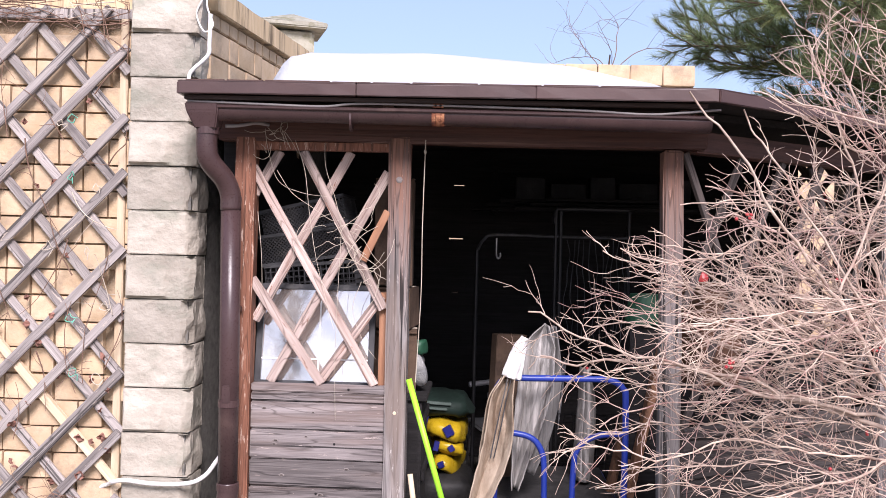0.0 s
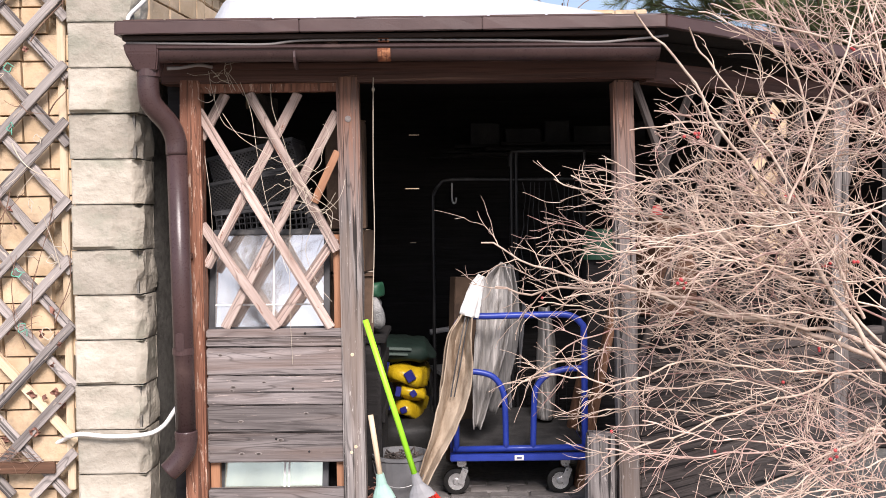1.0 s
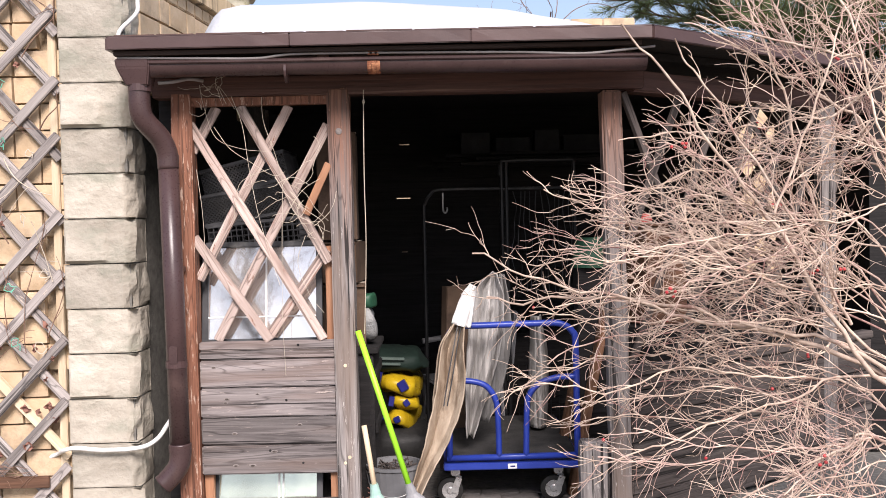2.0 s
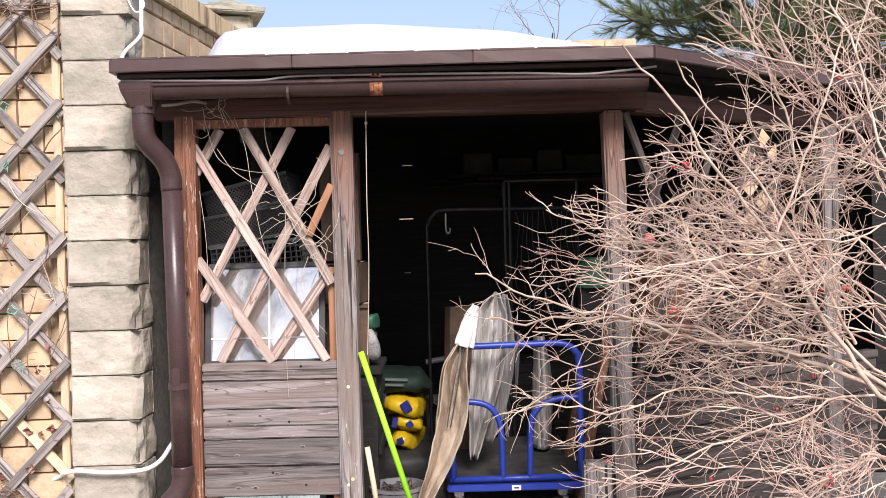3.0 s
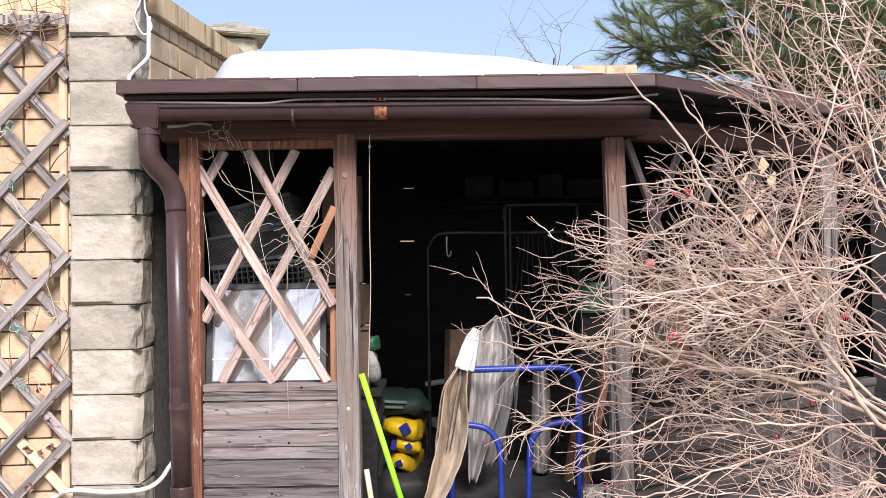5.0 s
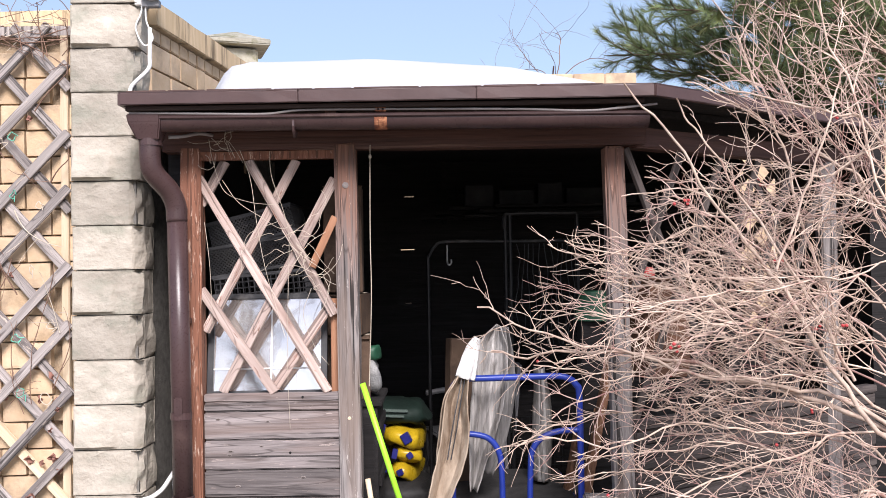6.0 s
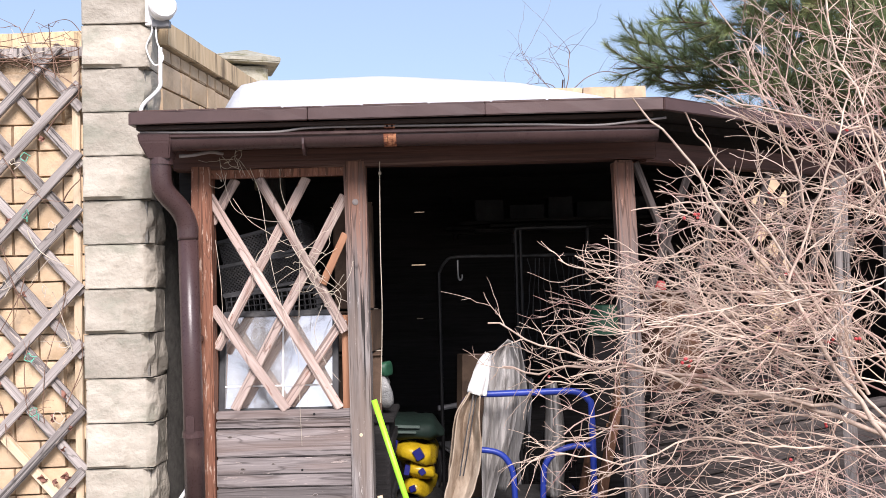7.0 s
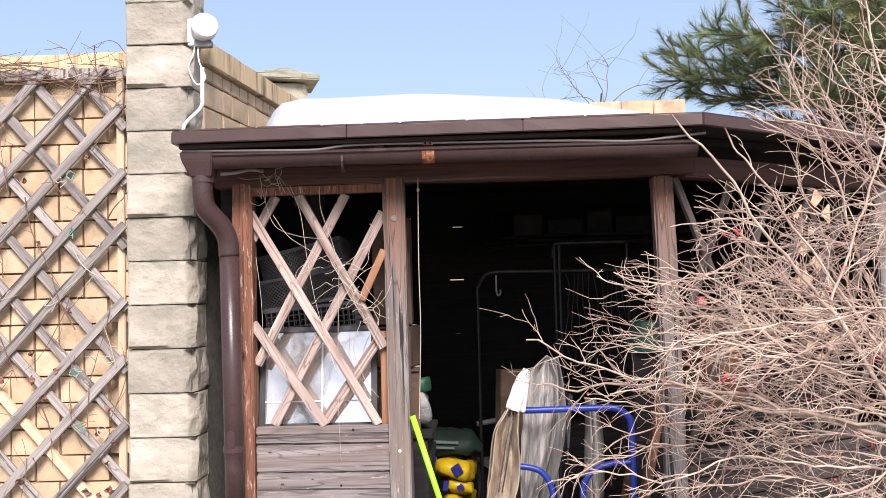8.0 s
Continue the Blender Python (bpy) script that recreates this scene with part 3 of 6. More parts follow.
def prism(poly, z0, z1, rise=0.0, grow=0.0):
    b2 = bmesh.new()
    lo = [b2.verts.new((x, y, z0 + rise * (y + .3))) for x, y in poly]
    hi = [b2.verts.new((x, y, z1 + rise * (y + .3))) for x, y in poly]
    b2.faces.new(lo[::-1])
    b2.faces.new(hi)
    for k in range(len(poly)):
        b2.faces.new((lo[k], lo[(k + 1) % len(poly)], hi[(k + 1) % len(poly)], hi[k]))
    return b2


roof = thing("shed_roof", "low shed roof with brown metal edging and shade-toned boards", "roof")
part("roof_deck", prism([(x * .995, y + .012 if y < 1.5 else y) for x, y in ROOF_OUT], 2.155, 2.185, 0.035), GLOOM_AND_KNOT, roof, "gloom-toned boarded roof underside")
tagged(part("ceiling", prism([(-0.74, .05), (1.38, .05), (2.72, 1.02), (3.02, 2.8), (-0.74, 2.8)], 2.116, 2.15, 0.035), GLOOM_AND_KNOT), "gloom-toned boarded ceiling of the shed", "ceiling", kind="structure")
for (xa, ya), (xb, yb), n in ((ROOF_OUT[0], ROOF_OUT[1], 3), (ROOF_OUT[1], ROOF_OUT[2], 3), (ROOF_OUT[5], ROOF_OUT[0], 1)):
    a, b = Vector((xa, ya, 0)), Vector((xb, yb, 0))
    L = (b - a).length
    turn = math.degrees(math.atan2((b - a).y, (b - a).x))
    for k in range(n):
        b2 = box(k * L / n + (0.0 if k == 0 else 0.002), (k + 1) * L / n, -0.012, 0.012, 2.148, 2.200, 0.003, 0.0008, 6)
        add_box(b2, k * L / n + 0.002, (k + 1) * L / n - .002, -0.010, 0.075, 2.2005, 2.2045, 0.001)
        part("edge_flashing", b2, FLASH, roof, at=pose(xa, ya, yb * 0 + 0, 0, 0, turn))
rs = random.Random(4)
x = -0.86
while x < 1.36:
    w = rs.uniform(0.14, 0.3)
    part("shingle", box(x, min(x + w - 0.01, 1.39), -0.30 + rs.uniform(0, .006), -0.05, 2.205, 2.209 + rs.uniform(0, .005), 0.001), SHINGLE, roof)
    x += w
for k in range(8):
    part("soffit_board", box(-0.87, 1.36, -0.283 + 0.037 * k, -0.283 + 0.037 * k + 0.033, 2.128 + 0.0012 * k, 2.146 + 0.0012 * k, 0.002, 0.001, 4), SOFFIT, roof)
for x in (-0.77, -0.02, 0.70, 1.25):
    part("rafter_end", box(x, x + 0.05, -0.24, 0.03, 2.082, 2.127, 0.003, 0.001), BROWN_H, roof)


def snow():
    b2 = bmesh.new()
    nx, ny = 90, 40
    vs = {}
    for i in range(nx + 1):
        for k in range(ny + 1):
            x = -0.51 + 3.21 * i / nx
            y = -0.22 + 3.0 * k / ny
            lim = max(0.0, x - 1.15) * 0.85 - 0.24          # the chamfered corner
            e = min((x + 0.51) / 0.22, (y - lim) / 0.26, (2.75 - x) / 0.3, (2.8 - y) / 0.3)
            e = max(0.0, min(1.0, e))
            h = 0.176 - 0.062 * max(0, x - 0.15) - 0.04 * max(0, x - 0.7) - 0.13 * max(0, x - 0.8)
            h = max(h, 0.012)
            h *= math.sqrt(max(0.0, 1 - (1 - e) ** 2.2)) if k else 0.0
            h += 0.010 * noise.noise(Vector((x * 2.2, y * 2.2, 0))) * e
            y2 = max(y, lim) if y < lim else y
            vs[i, k] = b2.verts.new((x + 0.02 * noise.noise(Vector((y * 4, 7, 0))) * (i == 0), y2, 2.205 + 0.035 * (y2 + .3) + h))
    for i in range(nx):
        for k in range(ny):
            b2.faces.new((vs[i, k], vs[i + 1, k], vs[i + 1, k + 1], vs[i, k + 1]))
    tagged(part("snow_blanket", b2, SNOW, smooth=True), "smooth white snow lying on the shed roof", "snow")


snow()


# ---- gutter, downpipe and what hangs on the eaves ----
def gutter():
    g = thing("rain_gutter", "dark brown half-round gutter under the roof edge", "gutter")
    b2 = bmesh.new()
    n, r, rin = 14, 0.050, 0.046
    xs = [-0.745 + 2.135 * i / 24 for i in range(25)]
    rings = []
    for x in xs:
        sag = 0.006 * math.sin((x + 0.8) * 2.2)
        zc = 2.098 - 0.005 * (x + 0.84) + sag * 0.4
        prof = [(math.cos(math.pi + math.pi * k / n), math.sin(math.pi + math.pi * k / n)) for k in range(n + 1)]
        ring = [b2.verts.new((x, -0.205 + a * r, zc + b * (r + 0.004))) for a, b in prof]
        ring += [b2.verts.new((x, -0.205 + a * rin, zc + b * (rin + 0.004) + 0.003)) for a, b in prof[::-1]]
        rings.append(ring)
    m = len(rings[0])
    for a, b in zip(rings, rings[1:]):
        for k in range(m):
            b2.faces.new((a[k], b[k], b[(k + 1) % m], a[(k + 1) % m]))
    b2.faces.new(rings[0][::-1])
    b2.faces.new(rings[-1])
    part("trough", b2, GUTTER, g, smooth=True)
    lip = arc([(-0.745, -0.257, 2.102), (-0.3, -0.258, 2.099), (0.4, -0.258, 2.097), (1.39, -0.257, 2.090)], 8)
    part("rolled_lip", tube(lip, 0.009), GUTTER, g)
    for x in (-0.16,):
        part("joint_collar", tube([(x, -0.205, 2.062), (x + 0.010, -0.205, 2.062)], 0.0535, sides=14), GUTTER, g)
    # the bracket is a bent strap that follows the round of the trough
    strap = bmesh.new()
    bow = [(math.cos(q), math.sin(q)) for q in [math.pi * (1.0 + 0.055 * k) for k in range(9)]]
    for x0, x1, r2 in ((0.195, 0.212, 0.0535), (0.213, 0.232, 0.0545), (0.233, 0.250, 0.0535)):
        for (a0, b0), (a1, b1) in zip(bow, bow[1:]):
            q = [strap.verts.new((x, -0.205 + a * r2, 2.094 + b * (r2 + 0.004))) for x, a, b in ((x0, a0, b0), (x1, a0, b0), (x1, a1, b1), (x0, a1, b1))]
            strap.faces.new(q[::-1])
    bmesh.ops.remove_doubles(strap, verts=strap.verts, dist=0.0002)
    br = part("bracket", strap, RUST, g, "rusty orange gutter bracket")
    br.modifiers.new("thickness", "SOLIDIFY").thickness = 0.003
    part("bracket_hook", box(0.205, 0.240, -0.255, -0.12, 2.112, 2.118, 0.002), RUST, g, "rusty strap over the gutter")
    part("bracket_strap", box(0.198, 0.247, -0.262, -0.256, 2.112, 2.130, 0.002, 0.001), RUST, g)
    # raised near-black discs paint the dark of two screw holes
    for x in (0.212, 0.233):
        part("screw_hole", lathe([(0.006, 0), (0.005, 0.0015)], 10), GLOOM_AND_KNOT, g, at=pose(x, -0.2622, 2.121, 90, 0, 0))
    for x in (-0.80, -0.72):
        part("hanger", box(x, x + 0.022, -0.25, -0.18, 2.095, 2.145, 0.002), GUTTER, g)
    return g


gutter()


def downpipe():
    d = thing("downpipe", "dark brown round rainwater downpipe with a hopper", "downpipe")
    b2 = bmesh.new()
    lo = [b2.verts.new((-0.785 + x * .046, -0.205 + y * .045, 2.005)) for x, y in ((-1, -1), (1, -1), (1, 1), (-1, 1))]
    mid = [b2.verts.new((-0.797 + x * .070, -0.205 + y * .062, 2.080)) for x, y in ((-1, -1), (1, -1), (1, 1), (-1, 1))]
    hi = [b2.verts.new((-0.799 + x * .074, -0.205 + y * .066, 2.118)) for x, y in ((-1, -1), (1, -1), (1, 1), (-1, 1))]
    for a, b in ((lo, mid), (mid, hi)):
        for k in range(4):
            b2.faces.new((a[k], a[(k + 1) % 4], b[(k + 1) % 4], b[k]))
    b2.faces.new(lo[::-1])
    b2.faces.new(hi)
    bmesh.ops.bevel(b2, geom=b2.edges[:], offset=0.006, segments=2, affect="EDGES")
    part("hopper", b2, GUTTER, d)
    part("upper_bend", tube(arc([(-0.788, -0.205, 2.02), (-0.789, -0.204, 1.93), (-0.778, -0.190, 1.87), (-0.728, -0.130, 1.795), (-0.706, -0.104, 1.73), (-0.703, -0.10, 1.66)], 6), 0.0465, sides=18), GUTTER, d, smooth=True)
    part("pipe", tube([(-0.703, -0.10, 1.70), (-0.694, -0.10, 1.05), (-0.688, -0.10, 0.40)], 0.0445, sides=18), GUTTER, d, smooth=True)
    part("outlet", tube(arc([(-0.688, -0.10, 0.44), (-0.688, -0.10, 0.385), (-0.700, -0.105, 0.335), (-0.735, -0.115, 0.29), (-0.765, -0.125, 0.262)], 5), 0.048, 0.047, sides=16), GUTTER, d, smooth=True)
    for z, r in ((1.69, 0.047), (0.78, 0.0475), (0.405, 0.050), (2.005, 0.050)):
        x = -0.703 + (1.7 - z) * 0.0115 if z < 1.9 else -0.786
        part("collar", lathe([(r, 0), (r, 0.03)]), GUTTER, d, at=pose(x, -0.10 if z < 1.9 else -0.205, z - (0.02 if z > 1.9 else 0)))
    part("clamp_plate", box(-0.712, -0.676, -0.149, -0.142, 0.80, 0.88, 0.006), GUTTER, d)
    part("wall_clamp", box(-0.73, -0.665, -0.06, 0.0, 1.20, 1.225, 0.003), GUTTER, d)


downpipe()

# cables on the eaves and the pillar
def cable(name, pts, r, material, label, steps=7):
    return tagged(part(name, tube(arc(pts, steps), r), material, smooth=True), label, "cable")


cable("cable", [(-0.86, -0.262, 2.122), (-0.5, -0.264, 2.112), (-0.27, -0.264, 2.108), (-0.12, -0.263, 2.122), (0.2, -0.258, 2.122), (0.8, -0.262, 2.112), (1.1, -0.264, 2.100), (1.25, -0.268, 2.108), (1.42, -0.26, 2.125)], 0.0055, GREY_CABLE, "thin grey cable lying along the gutter")
cable("cable", [(-0.72, -0.16, 2.028), (-0.66, -0.15, 2.033), (-0.60, -0.10, 2.052), (-0.56, -0.02, 2.055)], 0.008, GREY_CABLE, "short grey cable bent into the beam")
cable("power_cable", [(-0.768, 0.059, 0.52), (-0.789, 0.064, 0.49), (-0.835, 0.05, 0.428), (-0.905, 0.024, 0.397), (-1.065, 0.020, 0.390), (-1.195, 0.020, 0.402), (-1.255, 0.035, 0.390), (-1.325, 0.12, 0.352), (-1.464, 0.161, 0.295), (-1.669, 0.172, 0.213)], 0.0105, WHITE_PL, "thick white power cable slung across the pillar")
cable("lamp_cable", [(-0.899, 0.064, 2.72), (-0.905, 0.069, 2.649), (-0.932, 0.071, 2.577), (-0.893, 0.069, 2.495), (-0.852, 0.069, 2.526), (-0.881, 0.069, 2.608), (-0.883, 0.064, 2.69)], 0.004, WHITE_PL, "thin white lamp cable looped on the pillar")
cable("lamp_cable", [(-0.866, 0.071, 2.577), (-0.868, 0.071, 2.444), (-0.875, 0.071, 2.383), (-0.947, 0.069, 2.311), (-0.959, 0.064, 2.27), (-0.957, 0.064, 2.188), (-0.932, 0.054, 2.127), (-0.893, 0.039, 2.086)], 0.0095, WHITE_PL, "white conduit bending round the roof corner")


def wall_lamp():
    w = thing("wall_lamp", "round white plastic lamp fixed to the pillar", "lamp", (-0.868, 0.08, 2.757))
    part("housing", lathe([(0.046, 0.0), (0.061, 0.012), (0.064, 0.062), (0.057, 0.074), (0.050, 0.076)], 32), WHITE_PL, w, at=pose(0.005, 0.0, 0, 84, 0, 26), smooth=False)
    part("mount_plate", box(-0.065, -0.035, -0.02, 0.012, -0.075, 0.055, 0.003), WHITE_PL, w)
    part("lower_bracket", box(-0.03, 0.05, -0.03, 0.012, -0.085, -0.052, 0.003), GREY_PL, w)


wall_lamp()


# ---- front panel left of the opening ----
panel = thing("lattice_panel", "weathered plank panel with a diagonal slat lattice above", "panel")
part("top_rail", box(-0.628, -0.002, 0.012, 0.06, 1.945, 1.984, 0.003, 0.001, 4), BROWN_V, panel)
SLATS = [((-0.637, 1.868), (-0.053, 0.875), 0.028), ((-0.406, 1.943), (-0.018, 1.225), 0.028), ((-0.630, 1.352), (-0.298, 0.875), 0.026),
         ((-0.187, 1.943), (-0.618, 1.158), 0.052), ((-0.012, 1.855), (-0.542, 0.875), 0.052), ((-0.517, 1.943), (-0.632, 1.742), 0.052),
         ((-0.030, 1.285), (-0.318, 0.875), 0.052)]
for (xa, za), (xb, zb), y in SLATS:
    slat("slat", (xb, y, zb), (xa, y, za), 0.043, 0.018, SLAT, panel)
slat("slat", (-0.118, 0.012, 1.445), (-0.008, 0.012, 1.675), 0.036, 0.018, FRESH, panel, "fresh orange wooden slat")
for z0, z1 in ((0.832, 0.872), (0.790, 0.829), (0.661, 0.786), (0.524, 0.657), (0.398, 0.520), (0.260, 0.394)):
    b2 = box(-0.622, 0.000, -0.016, 0.016, -(z1 - z0) / 2, (z1 - z0) / 2, 0.006, 0.0012, 8)
    part("plank", b2, GREY_H, panel, at=pose(0, 0.035, (z0 + z1) / 2, 0, 0.15, 0))
part("bottom_rail", box(-0.622, 0.0, 0.012, 0.05, 0.03, 0.142, 0.005, 0.001, 6), GREY_H, panel)
for x in (-0.620, -0.040):
    part("stud", box(x, x + 0.040, 0.055, 0.095, FLOOR, 0.83 if x < -0.3 else 1.30, 0.003, 0.001, 4), FRESH, panel, "orange wooden stud")
for x, z in ((-0.31, 0.37), (-0.17, 0.852), (-0.23, 0.60), (-0.16, 0.31)):
    part("knot", lathe([(0.006, 0), (0.004, 0.0025)], 8), GLOOM_AND_KNOT, panel, at=pose(x, 0.0185, z, 90, 0, 0))
kr = random.Random(31)
for z0, z1 in ((0.661, 0.786), (0.524, 0.657), (0.398, 0.520), (0.260, 0.394)):
    for k in range(kr.choice((2, 3, 3, 4))):       # knots: a pale ring of grain round a dark heart
        x, z = kr.uniform(-0.58, -0.05), kr.uniform(z0 + 0.025, z1 - 0.025)
        r = kr.uniform(0.003, 0.0065)
        ring = part("knot", lathe([(r * 1.7, 0), (r * 1.4, 0.0012), (r, 0.0016)], 12), PALEKNOT, panel, at=pose(x, 0.0188, z, 90, 0, 0) @ Matrix.Diagonal((1.7, 0.8, 1, 1)))
        part("knot_heart", lathe([(r, 0.0016), (r * 0.7, 0.0028)], 10), DARK_WOOD_SHADE, ring)
for x, z in ((0.045, 0.755), (0.055, 0.335), (0.035, 0.31)):
    part("nail_disc", lathe([(0.009, 0), (0.007, 0.0025)], 10), PALE, panel, at=pose(x, -0.002, z, 90, 0, 0))
part("knot", lathe([(0.015, 0), (0.013, 0.002), (0.006, 0.003)], 14), PALEKNOT, panel, at=pose(0.042, -0.002, 1.818, 90, 0, 0))


def old_window(name, x0, x1, z0, z1, y, tilt, bars_x, bars_z, glass, label):
    w = thing(name, label, "window", ((x0 + x1) / 2, y, z0), turn=(-tilt, 0, 0))
    hw, h = (x1 - x0) / 2, z1 - z0
    part("pane", box(-hw + 0.01, hw - 0.01, -0.004, 0.004, 0.01, h - 0.01, 0), glass, w)
    for nm, a in (("frame_bar", (-hw - 0.014, -hw + 0.014, -0.018, 0.018, 0, h)), ("frame_bar", (hw - 0.014, hw + 0.014, -0.018, 0.018, 0, h)),
                  ("frame_bar", (-hw, hw, -0.016, 0.016, h - 0.012, h + 0.014)), ("frame_bar", (-hw, hw, -0.016, 0.016, -0.012, 0.012))):
        part(nm, box(*a, 0.003), BLACK_PL, w, "dark window frame")
    for x in bars_x:
        part("glazing_bar", box(x - hw, x - hw + 0.008, -0.008, -0.0045, 0.012, h - 0.012, 0), WHITE_PL, w)
    for z in bars_z:
        part("glazing_bar", box(-hw + 0.014, hw - 0.014, -0.009, -0.0055, z, z + 0.007, 0), WHITE_PL, w)


old_window("old_window", -0.614, -0.082, 0.862, 1.315, 0.115, 9, (0.28,), (0.11,), GLASS, "old dark-framed window sash leaning behind the lattice")
old_window("old_window", -0.585, -0.10, 0.0, 0.42, 0.085, 14, (0.29, 0.31), (), GLASS_G, "second greenish window sash behind the lower planks")
shelf = thing("low_shelf", "rough wooden shelf behind the planks", "shelf", (0, 0, 0))
part("board", box(-0.70, -0.02, 0.10, 0.62, 0.825, 0.846, 0.003), CRATEWOOD, shelf)
for x in (-0.69, -0.12):
    part("leg", box(x, x + 0.04, 0.5, 0.54, FLOOR, 0.824, 0.003), CRATEWOOD, shelf)


# ---- stacked plastic crates behind the lattice ----
def crate(at, turn, sx, sy, sz, nx, nz, label, diamond=False):
    c = thing("plastic_crate", label, "crate", at, turn=turn, group="stacked crates")
    b2 = bmesh.new()
    t = 0.006

    def bar(p, q, r=0.0032):
        add_tube(b2, (p, q), r, sides=4, caps=False)
    for side in range(4):
        if side % 2 == 0:
            yy = -sy / 2 if side == 0 else sy / 2
            L, f = sx, (lambda u, z, yy=yy: (u - sx / 2, yy, z))
            n = nx
        else:
            xx = -sx / 2 if side == 1 else sx / 2
            L, f = sy, (lambda u, z, xx=xx: (xx, u - sy / 2, z))
            n = max(3, int(nx * sy / sx))
        if diamond:
            step = L / n
            k = -int(sz / step) - 1
            while k * step < L:
                for s in (1, -1):
                    u0, u1 = k * step, k * step + sz
                    za, zb = 0.0, sz
                    if u0 < 0:
                        za, u0 = -u0, 0.0
                    if u1 > L:
                        zb, u1 = sz - (u1 - L), L
                    if zb > za and s == 1:
                        bar(f(u0, za), f(u1, zb), 0.003)
                    elif zb > za:
                        bar(f(L - u0, za), f(L - u1, zb), 0.003)
                k += 1
        else:
            for i in range(n + 1):
                bar(f(L * i / n, 0), f(L * i / n, sz))
            for k in range(nz + 1):
                bar(f(0, sz * k / nz), f(L, sz * k / nz))
    part("mesh_sides", b2, BLACK_PL, c)
    for z in (0.0, sz):
        rim = bmesh.new()
        add_box(rim, -sx / 2 - t, sx / 2 + t, -sy / 2 - t, -sy / 2 + t, z - 0.008, z + 0.008, 0.002)
        add_box(rim, -sx / 2 - t, sx / 2 + t, sy / 2 - t, sy / 2 + t, z - 0.008, z + 0.008, 0.002)
        add_box(rim, -sx / 2 - t, -sx / 2 + t, -sy / 2 + t, sy / 2 - t, z - 0.008, z + 0.008, 0.002)
        add_box(rim, sx / 2 - t, sx / 2 + t, -sy / 2 + t, sy / 2 - t, z - 0.008, z + 0.008, 0.002)
        part("rim", rim, BLACK_PL, c)
    fl = bmesh.new()
    for i in range(nx + 1):
        add_tube(fl, ((-sx / 2 + sx * i / nx, -sy / 2, 0), (-sx / 2 + sx * i / nx, sy / 2, 0)), 0.003, sides=4, caps=False)
    part("crate_floor", fl, BLACK_PL, c)
    return c


tagged(part("side_board", box(-0.66, -0.08, 0.28, 0.66, 1.27, 1.292, 0.003), CRATEWOOD), "board under the crates", "board")
tagged(part("wooden_box", box(-0.64, -0.12, 0.34, 0.64, 0.848, 1.268, 0.006, 0.002, 3), CRATEWOOD), "old wooden box under the crates", "box")
crate((-0.405, 0.46, 1.303), (0, -5, 0), 0.44, 0.32, 0.115, 16, 4, "flat black plastic vegetable crate lying in the stack")
crate((-0.455, 0.47, 1.435), (0, -9, 4), 0.40, 0.32, 0.14, 22, 5, "black mesh crate tilted on the stack", True)
crate((-0.43, 0.475, 1.585), (0, -13, -3), 0.42, 0.32, 0.13, 22, 5, "black mesh crate on top of the stack", True)


def carton(at, size, turn, label, material=None, flap=True):
    c = thing("carton", label, "box", at, turn=turn)
    x, y, z = size
    part("body", box(-x / 2, x / 2, -y / 2, y / 2, 0, z, 0.004, 0.002, 2), material or CARD, c)
    if flap:
        part("flap", box(-x / 2, x / 2, -y / 2 - 0.002, -0.002, z, z + 0.004, 0.001, m=pose(0, 0, 0, 3, 0, 0)), material or CARD, c)
        part("tape", box(-x / 2 - 0.001, x / 2 + 0.001, -0.03, 0.03, z + 0.005, z + 0.0065, 0), STRAW, c)
    return c


carton((0.000, 0.46, 0.80), (0.22, 0.3, 0.30), (0, 0, 4), "brown cardboard carton on the side cupboard")
carton((-0.005, 0.47, 1.11), (0.20, 0.28, 0.20), (0, 0, -6), "small brown cardboard carton in the stack")
carton((-0.015, 0.48, 1.32), (0.19, 0.26, 0.53), (0, 0, 3), "tall brown cardboard carton on the stack")


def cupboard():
    c = thing("side_cupboard", "low gloom-toned wooden cupboard beside the opening", "cupboard", (0.03, 0.46, FLOOR))
    # near-black on every part stands for the shade beside the post
    part("body", box(-0.13, 0.125, -0.2, 0.3, 0.0, 0.79, 0.006, 0.001, 3), GLOOM_AND_KNOT, c)
    part("top", box(-0.14, 0.150, -0.22, 0.31, 0.792, 0.818, 0.004), GLOOM_AND_KNOT, c)
    part("door", box(-0.11, 0.11, -0.214, -0.203, 0.06, 0.74, 0.004), GLOOM_AND_KNOT, c)
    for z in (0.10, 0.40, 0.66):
        part("batten", box(0.127, 0.140, -0.18, 0.26, z, z + 0.05, 0.003), GLOOM_AND_KNOT, c)


cupboard()


